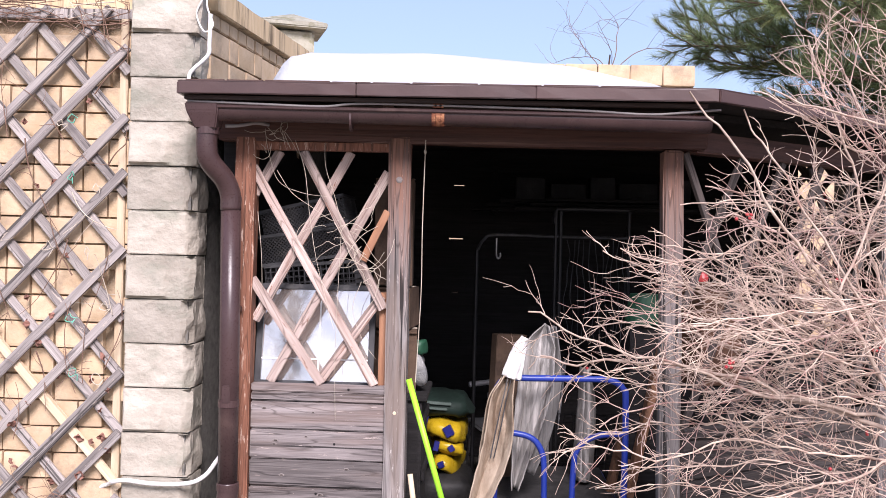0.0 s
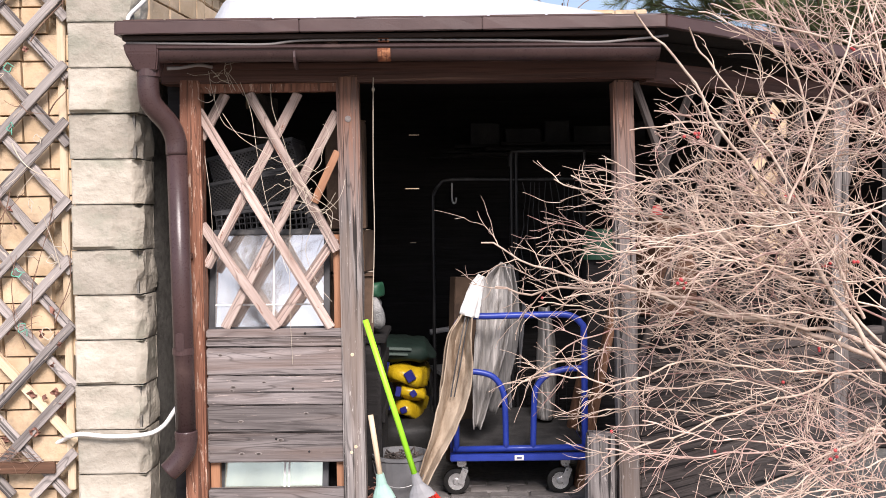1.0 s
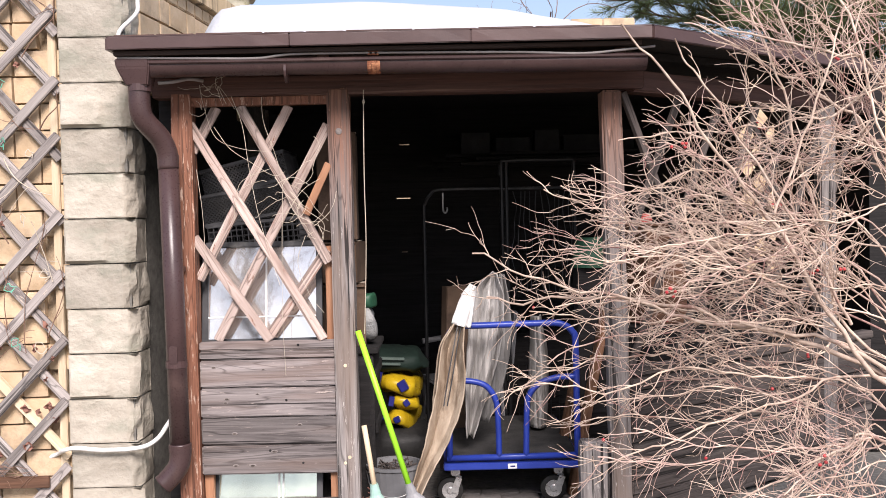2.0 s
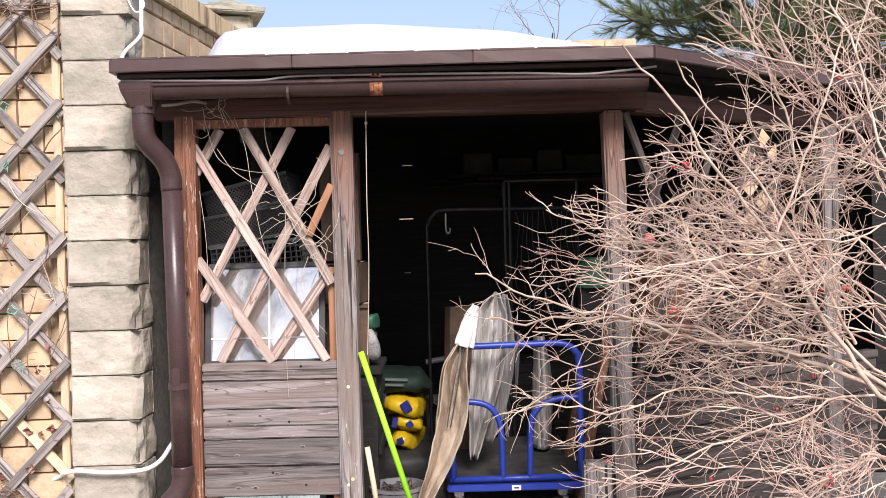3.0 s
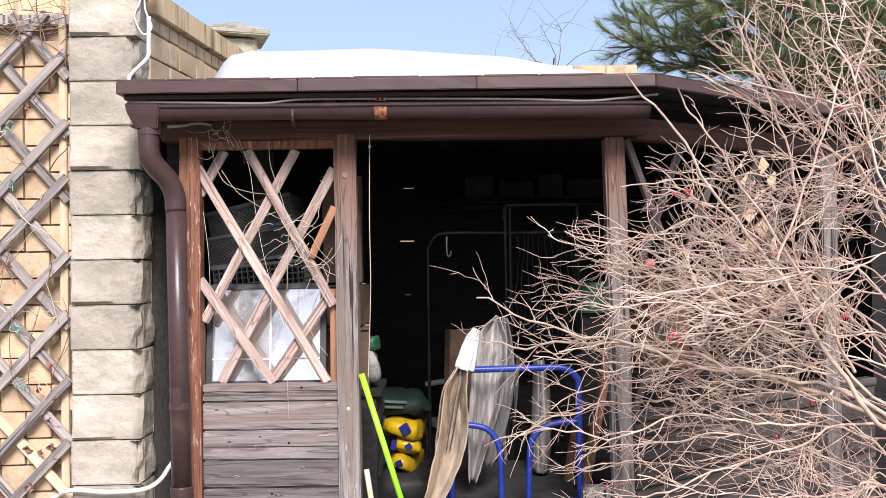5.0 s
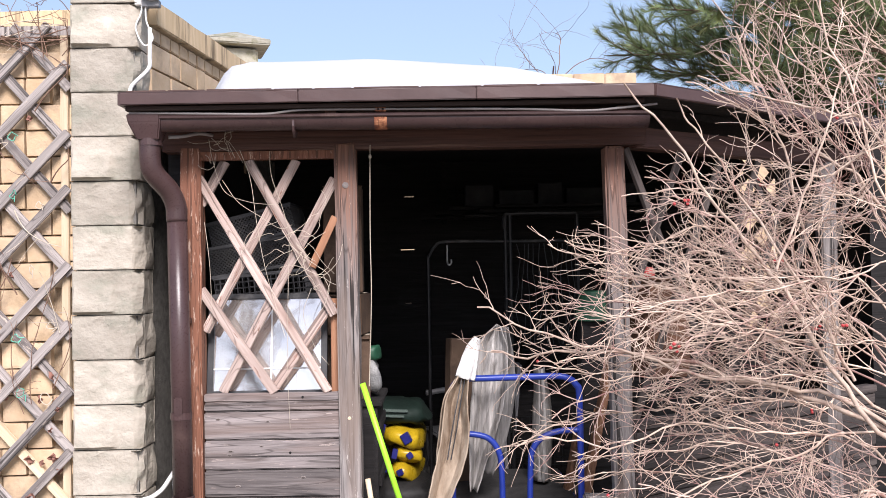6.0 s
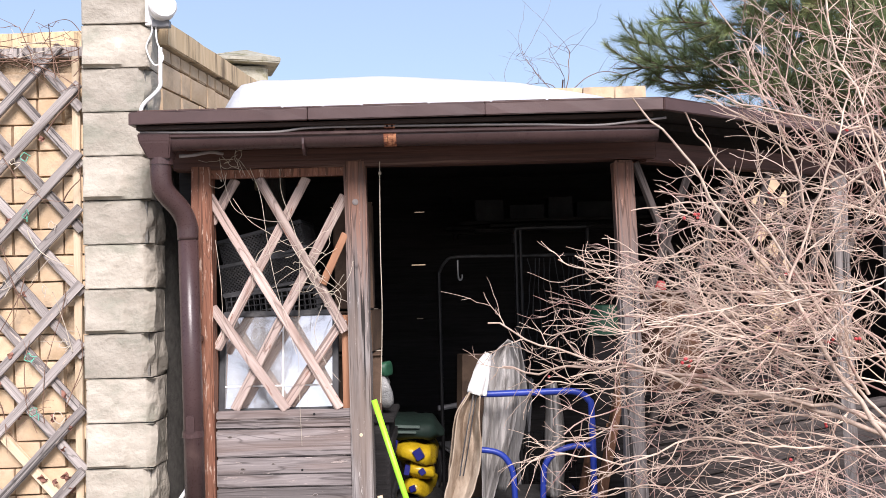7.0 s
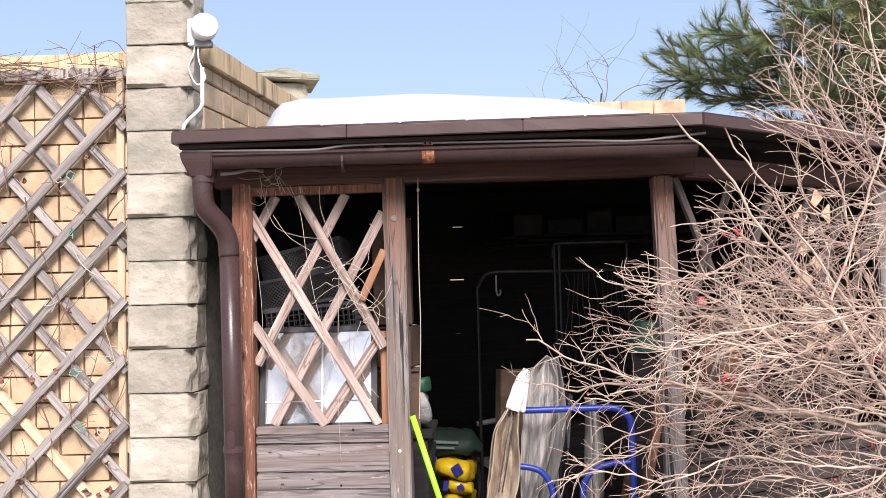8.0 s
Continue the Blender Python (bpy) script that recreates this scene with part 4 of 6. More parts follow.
def sack(name, label, at, size, turn, material, bands=None, seed=1):
    """A stuffed, sagging sack lying on its side, with a crimped end."""
    s = thing(name, label, "sack", at, turn=turn)
    b2 = bmesh.new()
    bmesh.ops.create_uvsphere(b2, u_segments=24, v_segments=14, radius=1)
    sx, sy, sz = size
    for v in b2.verts:
        x, y, z = v.co

        def sq(a, p):
            return math.copysign(abs(a) ** p, a)
        q = Vector((sq(x, .55) * sx / 2, sq(y, .6) * sy / 2, sq(z, .75) * sz / 2))
        q.z *= 1 - (1.25 if x > 0 else 0.6) * max(0, abs(x) - 0.45)
        q.z -= 0.55 * sz * max(0, x - 0.35) ** 1.4
        q.y *= 1 - 0.25 * max(0, abs(x) - 0.4)
        q += Vector((0, 0, 1)) * (0.020 * noise.noise(q * 12 + Vector((seed, 0, 0))) + 0.008 * noise.noise(q * 34))
        q += Vector((1, 0, 0)) * 0.022 * noise.noise(q * 10 + Vector((0, seed, 0)))
        v.co = q + Vector((0, 0, sz / 2))
    part("film", b2, material, s, smooth=True)
    for nm, (x0, x1, z0, z1), mm in bands or ():
        tip = pose((x0 + x1) / 2, 0, (z0 + z1) / 2, 0, 45 if nm == "print_mark" else 0, 0)
        hx, hz = (x1 - x0) / 2, (z1 - z0) / 2
        part(nm, box(-hx, hx, -sy / 2 - 0.012, -sy / 2 + 0.02, -hz, hz, 0.003, m=tip), mm, s)
    return s


YB = [("print_band", (-0.105, -0.075, 0.02, 0.075), NAVY), ("print_mark", (-0.02, 0.015, 0.035, 0.070), NAVY)]
sack("fertiliser_sack", "yellow plastic sack with dark blue print", (0.250, 1.30, FLOOR + 0.245), (0.150, 0.40, 0.095), (0, 22, -12), YELLOW, YB, 1)
sack("fertiliser_sack", "yellow plastic sack with dark blue print", (0.243, 1.32, FLOOR + 0.335), (0.195, 0.42, 0.095), (0, 12, 8), YELLOW, YB, 2)
sack("fertiliser_sack", "yellow plastic sack with a blue end", (0.240, 1.31, FLOOR + 0.425), (0.255, 0.44, 0.125), (0, 14, -6), YELLOW, [("print_band", (-0.2, -0.10, 0.01, 0.12), NAVY), ("print_mark", (0.0, 0.06, 0.05, 0.10), NAVY)], 3)
# black rubber colour holds the darkness below the yellow sacks
sack("dark_sack", "sack under the yellow ones, blackened for the gloom there", (0.24, 1.32, FLOOR), (0.42, 0.5, 0.25), (0, 0, 2), RUBBER, None, 4)
sack("substrate_sack", "dark green soil sack with pale lettering", (0.22, 1.34, FLOOR + 0.55), (0.38, 0.46, 0.13), (0, 3, 0), GREEN_BAG, [("lettering_bar", (-0.13, 0.05, 0.085, 0.100), PRINT), ("lettering_bar", (-0.11, 0.03, 0.055, 0.068), PRINT)], 5)
sack("wrapped_bundle", "bundle wrapped in pale plastic on the cupboard", (0.125, 0.40, 0.82), (0.09, 0.12, 0.16), (0, 0, 0), FILM, None, 6)
sack("green_bundle", "small green bag on the wrapped bundle", (0.125, 0.41, 0.97), (0.08, 0.11, 0.09), (0, 0, 0), GREENPL, None, 7)


# ---- chair and rack deep in the shed ----
def plastic_chair():
    c = thing("garden_chair", "grey plastic garden chair in the dark shed", "chair", (0.62, 1.75, FLOOR), turn=(0, 0, -75))
    part("seat", box(-0.22, 0.22, -0.22, 0.22, 0.40, 0.425, 0.01, 0.001, 4), GREY_PL, c)
    part("backrest", box(-0.21, 0.21, 0.20, 0.225, 0.43, 0.88, 0.01, 0.001, 4, m=pose(0, 0, 0, -6, 0, 0)), GREY_PL, c)
    for x in (-0.2, 0.2):
        part("armrest", tube(arc([(x, 0.24, 0.62), (x * 1.15, 0.05, 0.66), (x * 1.15, -0.2, 0.64)], 4), 0.018), GREY_PL, c)
        for y in (-0.2, 0.2):
            part("leg", tube([(x * 0.95, y * .95, 0.41), (x * 1.1, y * 1.15, 0.0)], 0.018), GREY_PL, c)


plastic_chair()


def garment_rack():
    r = thing("metal_rack", "black metal rack with a wire grid and hanging rail", "rack", (0.0, 1.60, FLOOR))
    for x in (0.885, 0.915, 1.335):
        part("upright", tube([(x, 0, 0), (x, 0, 1.78)], 0.013), BLACK_MET, r)
    part("top_bar", tube(arc([(0.872, 0, 1.70), (0.885, 0, 1.775), (0.94, 0, 1.79), (1.33, 0, 1.79)], 5), 0.013), BLACK_MET, r)
    part("rail", tube(arc([(0.40, 0.0, 1.52), (0.44, 0, 1.59), (0.52, 0, 1.622), (0.9, 0, 1.618), (1.33, 0, 1.618)], 5), 0.010), BLACK_PL, r, "dull dark hanging rail")
    part("rail_leg", tube([(0.40, 0.0, 0.0), (0.40, 0, 1.53)], 0.012), BLACK_MET, r)
    hk = part("hook", tube(arc([(0.520, -0.01, 1.60), (0.520, -0.01, 1.50), (0.532, -0.01, 1.475), (0.545, -0.01, 1.49), (0.543, -0.01, 1.51)], 4), 0.006), STEEL, r, "steel hook")
    rr = random.Random(8)
    for i in range(11):
        g = bmesh.new()
        x = 0.96 + 0.035 * i
        pts = [(x + 0.012 * math.sin(k * 1.1 + i) + rr.uniform(-.008, .008), 0.02 * math.sin(k + i), 1.60 - k * 0.09) for k in range(8)]
        add_tube(g, arc(pts, 3), 0.003, sides=4)
        part("wire_hanger", g, BLACK_PL, r, "thin grey hanging wire")
    for k in range(9):
        part("grid_wire", tube([(0.90, 0, 0.12 + 0.05 * k), (1.33, 0, 0.12 + 0.05 * k)], 0.003, sides=4), BLACK_MET, r)
        part("grid_wire", tube([(0.92 + 0.05 * k, 0.006, 0.12), (0.92 + 0.05 * k, 0.006, 0.52)], 0.003, sides=4), BLACK_MET, r)


garment_rack()
for i in range(7):
    tagged(part("stored_plank", box(0.35 + 0.1 * i, 1.9 + 0.12 * i, 2.30, 2.42, 1.78 + 0.03 * (i % 3), 1.80 + 0.03 * (i % 3), 0.003, 0.002, 4, m=pose(0, -0.06 * i, 0)), GLOOM_AND_KNOT), "gloom-toned plank stored under the roof", "plank")
for x in (0.5, 1.9):
    tagged(part("plank_hanger", box(x, x + 0.03, 1.95, 2.45, 1.755, 1.778, 0.002), GLOOM_AND_KNOT), "gloom-toned bearer under the stored planks", "bearer")
    tagged(part("plank_hanger_strap", box(x, x + 0.03, 2.455, 2.48, 1.755, 2.2, 0.002), GLOOM_AND_KNOT), "gloom-toned hanger strap under the roof", "strap")
# grey lowered so the boxes' dimness under the roof comes from their colour
DIM = mat("dimmed_grey_board", (0.022, 0.022, 0.024), (0.05, 0.05, 0.05), 0.8, (7, 7, 7), 90, 0.3, vary=0.35)
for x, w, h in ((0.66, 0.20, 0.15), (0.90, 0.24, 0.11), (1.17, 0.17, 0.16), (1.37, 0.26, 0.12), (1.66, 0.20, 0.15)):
    carton((x + w / 2, 2.36, 1.863), (w, 0.16, h), (0, 0, 0), "grey box stored on the planks under the roof, dimmed in its colour", DIM, False)
carton((0.565, 1.12, FLOOR), (0.19, 0.08, 1.05), (0, 2.0, 24), "tall brown cardboard carton in the shed", CARD, False)
# box coloured almost black so the back corner's darkness is in it
carton((1.15, 2.2, FLOOR), (0.6, 0.5, 0.62), (0, 0, 12), "gloom-toned box at the back of the shed", GLOOM_AND_KNOT, False)
carton((-0.3, 1.6, FLOOR), (0.5, 0.6, 1.1), (0, 0, 5), "stack of dim boxes in the shed")


# ---- platform trolley ----
def trolley():
    t = thing("platform_trolley", "blue steel platform trolley with a grey deck", "trolley", (0, 0.36, 0))
    R = 0.0165
    part("push_handle", tube(arc([(0.515, 0, 0.22), (0.515, 0, 0.75), (0.525, 0, 0.845), (0.58, 0, 0.882), (0.68, 0, 0.884), (0.95, 0, 0.888), (1.07, 0, 0.885), (1.132, 0, 0.845), (1.148, 0, 0.76), (1.148, 0, 0.22)], 6), R, sides=12), BLUE, t, smooth=True)
    part("inner_hoop", tube(arc([(0.515, 0, 0.610), (0.62, 0, 0.610), (0.70, 0, 0.585), (0.745, 0, 0.52), (0.757, 0, 0.43), (0.760, 0, 0.22)], 6), R * .92, sides=12), BLUE, t, smooth=True)
    part("inner_hoop", tube(arc([(1.148, 0, 0.622), (1.05, 0, 0.618), (0.965, 0, 0.59), (0.912, 0, 0.53), (0.900, 0, 0.44), (0.893, 0, 0.22)], 6), R * .92, sides=12), BLUE, t, smooth=True)
    part("deck_rim", box(0.485, 1.175, -0.02, 0.02, 0.172, 0.205, 0.004), BLUE, t)
    part("deck_rim", box(0.485, 0.52, 0.022, 1.05, 0.172, 0.205, 0.004), BLUE, t)
    part("deck_rim", box(1.14, 1.175, 0.022, 1.05, 0.172, 0.205, 0.004), BLUE, t)
    part("cross_tube", tube([(0.50, 0, 0.228), (1.16, 0, 0.232)], 0.0155, sides=12), BLUE, t, smooth=True)
    part("deck", box(0.50, 1.16, 0.012, 1.04, 0.206, 0.222, 0.003, 0.001, 6), DECK, t, "scuffed grey deck mat")
    part("plate", box(0.80, 0.845, -0.0245, -0.0205, 0.176, 0.201, 0.001), WHITE_PL, t, "small white maker's plate")
    part("plate_bar", box(0.812, 0.835, -0.0265, -0.025, 0.185, 0.192, 0), NAVY, t)
    for x, y in ((0.515, 0.09), (1.035, 0.09), (0.515, 0.9), (1.035, 0.9)):
        w = part("caster", box(-0.032, 0.032, -0.032, 0.032, 0.165, 0.171, 0.001), STEEL, t, at=pose(x, y, 0))
        fk = box(-0.016, 0.016, -0.028, -0.022, 0.040, 0.120, 0.002, m=pose(0.004, 0, 0, 0, 20, 0))
        add_box(fk, -0.016, 0.016, 0.022, 0.028, 0.040, 0.120, 0.002, m=pose(0.004, 0, 0, 0, 20, 0))
        add_box(fk, 0.004, 0.050, -0.024, 0.024, 0.122, 0.166, 0.006)
        part("fork", fk, ZINC, w)
        part("tyre", lathe([(0.050, -0.016), (0.064, -0.013), (0.067, 0.0), (0.064, 0.013), (0.050, 0.016)], 24), RUBBER, w, at=pose(0, 0, 0.047, 90, 0, 0), smooth=False)
        part("rim", lathe([(0.014, -0.022), (0.020, -0.0175), (0.042, -0.0195), (0.042, 0.0195), (0.020, 0.0175), (0.014, 0.022)], 20), ZINC, w, "bright zinc wheel rim", at=pose(0, 0, 0.047, 90, 0, 0))
    return t


trolley()


def cloth_strip(name, label, spine, widths, folds, material, depth=0.05, seed=3, thick=0.006, crease=0.0, parent=None, ripple=0.019):
    """A folded length of stiff cloth that hangs along a spine; folds run along it."""
    b2 = bmesh.new()
    sp = arc(spine, 7)
    n, m = len(sp), 44
    grid = []
    for i, p in enumerate(sp):
        u = i / (n - 1) * (len(widths) - 1)
        k = min(int(u), len(widths) - 2)
        w = widths[k] + (widths[k + 1] - widths[k]) * (u - k)
        d = (sp[min(i + 1, n - 1)] - sp[max(i - 1, 0)]).normalized()
        side = d.cross(Vector((0, 1, 0))).normalized()
        if side.x < 0:
            side = -side
        row = []
        for j in range(m + 1):
            s = j / m - 0.5
            dep = depth * (1 - (2 * s) ** 2) * 1.0 + ripple * abs(math.sin(s * folds * 3.5 + 1.3 * math.sin(i * .12 + seed))) ** 0.6 + 0.012 * noise.noise(Vector((s * 5, i * .16, seed)))
            dep += crease * (abs(s + 0.16 + 0.05 * math.sin(i * .11)) - 0.3 + 0.5 * abs(s - 0.27 + 0.04 * math.sin(i * .17)))
            edge = 0.004 * noise.noise(Vector((i * .3, seed, 2.0 if s > 0 else 5.0))) * abs(2 * s) ** 6
            row.append(b2.verts.new(p + side * (s * w + edge) - Vector((0, 1, 0)) * dep))
        grid.append(row)
    for i in range(n - 1):
        for j in range(m):
            b2.faces.new((grid[i][j], grid[i][j + 1], grid[i + 1][j + 1], grid[i + 1][j]))
    ob = part(name, b2, material, parent, smooth=True)
    mod = ob.modifiers.new("thickness", "SOLIDIFY")
    mod.thickness = thick
    return ob if parent is not None else tagged(ob, label, "cloth")


canvas = thing("folded_canvas", "folded stained canvas hanging over the trolley handle", "canvas")
cloth_strip("front_fold", "", [(0.572, 0.33, 0.90), (0.537, 0.30, 0.78), (0.530, 0.28, 0.65), (0.510, 0.26, 0.54), (0.478, 0.24, 0.44), (0.438, 0.22, 0.33), (0.395, 0.20, 0.24), (0.318, 0.18, 0.06)], (0.06, 0.115, 0.135, 0.138, 0.125, 0.10, 0.075, 0.05), 0.6, CANVAS, 0.015, 3, crease=0.20, parent=canvas, ripple=0.006)
tagged(cloth_strip("back_fold", "", [(0.560, 0.345, 0.90), (0.508, 0.325, 0.78), (0.490, 0.31, 0.65), (0.467, 0.29, 0.54), (0.440, 0.27, 0.43)], (0.04, 0.075, 0.080, 0.065, 0.02), 0.5, CANVAS, 0.012, 6, crease=0.10, parent=canvas, ripple=0.005), "browner fold at the back")
for dx in (0.0, 0.016):
    part("cord", tube(arc([(0.566 + dx, 0.245, 0.90), (0.545 + dx, 0.235, 0.80), (0.515 + dx * 1.3, 0.215, 0.66), (0.490 + dx, 0.195, 0.52)], 5), 0.0032, sides=6), BLACK_PL, canvas, "dark cord lying in the fold")
cloth_strip("white_sheet", "white plastic sheet folded over the trolley handle", [(0.648, 0.36, 1.085), (0.622, 0.33, 1.03), (0.602, 0.30, 0.97), (0.582, 0.285, 0.895)], (0.025, 0.060, 0.075, 0.090), 0.8, WHITE_PL, 0.04, 5, ripple=0.008)
sheeting = thing("plastic_sheeting", "pale plastic sheeting draped behind the trolley handle", "sheeting")
cloth_strip("front_sheet", "", [(0.765, 0.62, 1.135), (0.738, 0.60, 1.04), (0.715, 0.57, 0.88), (0.695, 0.56, 0.74), (0.665, 0.57, 0.57), (0.640, 0.58, 0.42), (0.62, 0.58, 0.30)], (0.03, 0.145, 0.175, 0.165, 0.13, 0.08, 0.04), 3.2, SHEET, 0.03, 9, crease=0.22, parent=sheeting, ripple=0.013)
tagged(cloth_strip("rear_flap", "", [(0.810, 0.70, 1.12), (0.800, 0.69, 1.00), (0.795, 0.68, 0.86), (0.775, 0.67, 0.70), (0.735, 0.67, 0.52), (0.690, 0.66, 0.36)], (0.03, 0.09, 0.12, 0.13, 0.12, 0.07), 1.4, SHADE_SHEET, 0.03, 4, crease=0.12, parent=sheeting, ripple=0.010), "rear flap greyed for shade")
cloth_strip("crumpled_cloth", "pale crumpled bundle on the trolley deck", [(1.03, 1.12, 0.86), (1.04, 1.10, 0.62), (1.03, 1.08, 0.40), (1.02, 1.05, 0.24)], (0.05, 0.10, 0.11, 0.10), 2.0, SHEET, 0.10, 13)


# ---- brooms and bucket at the post ----
def broom(name, label, top, foot, r, handle_mat, head_mat, bristle_mat, width, seed):
    b = thing(name, label, "broom")
    top, foot = Vector(top), Vector(foot)
    d = (foot - top).normalized()
    part("handle", tube([top, foot], r, sides=12), handle_mat, b, smooth=True)
    side = d.cross(Vector((0, 1, 0))).normalized()
    if side.x < 0:
        side = -side
    h = bmesh.new()
    rings = []
    for t, w, th in ((-0.03, 0.018, 0.018), (0.02, 0.026, 0.02), (0.05, width * .75, 0.026), (0.085, width, 0.03)):
        c = foot + d * t
        rings.append([h.verts.new(c + side * (w * math.cos(a)) + Vector((0, 1, 0)) * (th * math.sin(a))) for a in [2 * math.pi * k / 14 for k in range(14)]])
    for a, c in zip(rings, rings[1:]):
        for k in range(14):
            h.faces.new((a[k], a[(k + 1) % 14], c[(k + 1) % 14], c[k]))
    h.faces.new(rings[0])
    h.faces.new(rings[-1][::-1])
    part("head", h, head_mat, b)
    br = bmesh.new()
    rr = random.Random(seed)
    for k in range(150):
        u, v = rr.uniform(-1, 1), rr.uniform(-1, 1)
        a = foot + d * 0.082 + side * (u * width * .95) + Vector((0, 1, 0)) * v * 0.025
        L = rr.uniform(0.10, 0.125)
        e = a + d * L + side * (u * 0.045 + rr.uniform(-.01, .01)) + Vector((0, 1, 0)) * (v * 0.015)
        e.z = max(e.z, FLOOR + 0.003)
        add_tube(br, (a, (a + e) / 2 + side * rr.uniform(-.003, .003), e), 0.0022, 0.0016, sides=3, caps=False)
    part("bristles", br, bristle_mat, b)


broom("broom", "broom with a lime green handle and red bristles", (0.108, -0.022, 0.915), (0.330, -0.055, 0.195), 0.0135, LIME, GREY_PL, RED_BR, 0.066, 1)
broom("broom", "old broom with a bare wooden handle and mint head", (0.122, 0.02, 0.475), (0.168, -0.02, 0.185), 0.0125, PALE, MINT, DARK_BR, 0.055, 2)


def bucket(at, label, material, fill=True):
    b = thing("bucket", label, "bucket", at)
    part("body", lathe([(0.105, 0.0), (0.13, 0.24), (0.138, 0.245), (0.138, 0.26), (0.124, 0.26), (0.100, 0.02)], 24), material, b)
    part("handle", tube(arc([(-0.138, 0, 0.235), (-0.10, -0.11, 0.16), (0, -0.15, 0.13), (0.10, -0.11, 0.16), (0.138, 0, 0.235)], 5), 0.003), STEEL, b)
    if fill:
        f = bmesh.new()
        rr = random.Random(5)
        for k in range(90):
            a = rr.uniform(0, 6.28)
            p = Vector((rr.uniform(-.08, .08), rr.uniform(-.08, .08), rr.uniform(0.20, 0.25)))
            add_tube(f, (p, p + Vector((0.05 * math.cos(a), 0.05 * math.sin(a), rr.uniform(-.01, .035)))), 0.004, sides=5)
        part("wood_scraps", f, DARK_WOOD_SHADE, b)


bucket((0.245, 0.26, FLOOR), "grey plastic bucket filled with wood scraps", PAIL)
litter = bmesh.new()
rl = random.Random(21)
for k in range(160):
    p = Vector((rl.uniform(0.08, 0.20), rl.uniform(0.02, 0.2), FLOOR + 0.002 + rl.uniform(0, 0.16) * rl.random()))
    a = rl.uniform(0, 6.28)
    add_tube(litter, (p, p + Vector((0.05 * math.cos(a), 0.03 * math.sin(a), rl.uniform(-.0, .03)))), 0.003, sides=4)
tagged(part("leaf_litter", litter, LEAF), "heap of dry brown leaves and chips behind the post", "litter", kind="stuff")


# ---- slanting side: plank dado and slat lattice ----
facet = thing("plank_dado", "low wall of grey horizontal planks under a slat lattice", "panel", (FACET0.x, FACET0.y, 0), turn=(0, 0, FTURN))
FL = (FACET1 - FACET0).length
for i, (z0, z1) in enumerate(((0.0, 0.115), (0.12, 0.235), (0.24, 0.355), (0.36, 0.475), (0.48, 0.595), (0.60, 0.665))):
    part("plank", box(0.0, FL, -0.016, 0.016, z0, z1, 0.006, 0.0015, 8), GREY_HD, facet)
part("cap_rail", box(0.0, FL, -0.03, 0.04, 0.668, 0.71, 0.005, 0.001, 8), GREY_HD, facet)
for k in range(6):
    u = -0.3 + 0.31 * k
    for s, y in ((1, 0.0), (-1, 0.022)) if k in (1, 4) else ((1, 0.0),):
        ua, ub = (u, u + 0.68) if s == 1 else (u + 0.68, u)
        za, zb = 0.712, 1.972
        lo, hi = min(ua, ub), max(ua, ub)
        if lo < 0.0 or hi > FL:
            f0, f1 = 0.0, 1.0
            d = ub - ua
            for lim, sgn in ((0.0, 1), (FL, -1)):
                tt = (lim - ua) / d
                if (d > 0) == (sgn > 0):
                    f0 = max(f0, tt)
                else:
                    f1 = min(f1, tt)
            if f1 - f0 < 0.1:
                continue
            ua, ub, za, zb = ua + d * f0, ua + d * f1, 0.712 + 1.26 * f0, 0.712 + 1.26 * f1
        slat("slat", (ua, y, za), (ub, y, zb), 0.042, 0.016, DARK_WOOD_SHADE, facet)
tagged(part("stub_post", box(1.105, 1.235, -0.03, 0.05, FLOOR - 0.06, 0.385, 0.008, 0.003, 4), GREY_V), "short pale wooden stub post beside the opening", "post")

# back lattice through which the sunlit wall shows
back_lat = thing("rear_lattice", "shade-toned slat lattice at the rear corner of the shed", "lattice", (2.72, 2.74, 0))
for k in range(10):
    for s in (1, -1):
        z = 0.1 + 0.24 * k
        slat("slat", (0.0, 0.01 * s, z if s == 1 else z + 0.42), (0.34, 0.01 * s, z + 0.42 if s == 1 else z), 0.055, 0.012, DARK_WOOD_SHADE, back_lat)

# things stored behind the slanting side
def ladder():
    l = thing("wooden_ladder", "reddish wooden step ladder leaning by the corner post", "ladder", (1.14, 0.55, FLOOR), turn=(0, 12, 8))
    for y in (0.0, 0.30):
        part("rail", box(-0.02, 0.02, y - 0.03, y + 0.03, 0.0, 1.32, 0.004, 0.001, 4), LADDERWOOD, l)
    for k in range(5):
        part("rung", box(-0.03, 0.03, 0.031, 0.269, 0.2 + 0.25 * k, 0.225 + 0.25 * k, 0.003), LADDERWOOD, l)


ladder()
carton((1.62, 0.72, 0.84), (0.24, 0.26, 0.52), (0, 0, 20), "orange-brown cardboard carton behind the lattice", CRATEWOOD)
carton((1.66, 0.74, FLOOR), (0.5, 0.4, 0.855), (0, 0, 30), "gloom-toned chest behind the plank wall", GLOOM_AND_KNOT, False)
carton((2.15, 1.25, FLOOR), (0.6, 0.5, 1.05), (0, 0, 34), "stack of gloom-toned boxes behind the lattice", GLOOM_AND_KNOT, False)
gb = thing("green_bucket", "upturned green plastic bucket on the ladder", "bucket", (1.275, 0.66, 1.145), turn=(0, 0, 0))
part("body", lathe([(0.10, 0.0), (0.098, 0.02), (0.075, 0.15), (0.0701, 0.155)], 20), GREENPL, gb)
tagged(part("bucket_stand", box(1.20, 1.36, 0.60, 0.76, FLOOR, 1.143, 0.005), GLOOM_AND_KNOT), "gloom-toned stand under the green bucket", "stand")
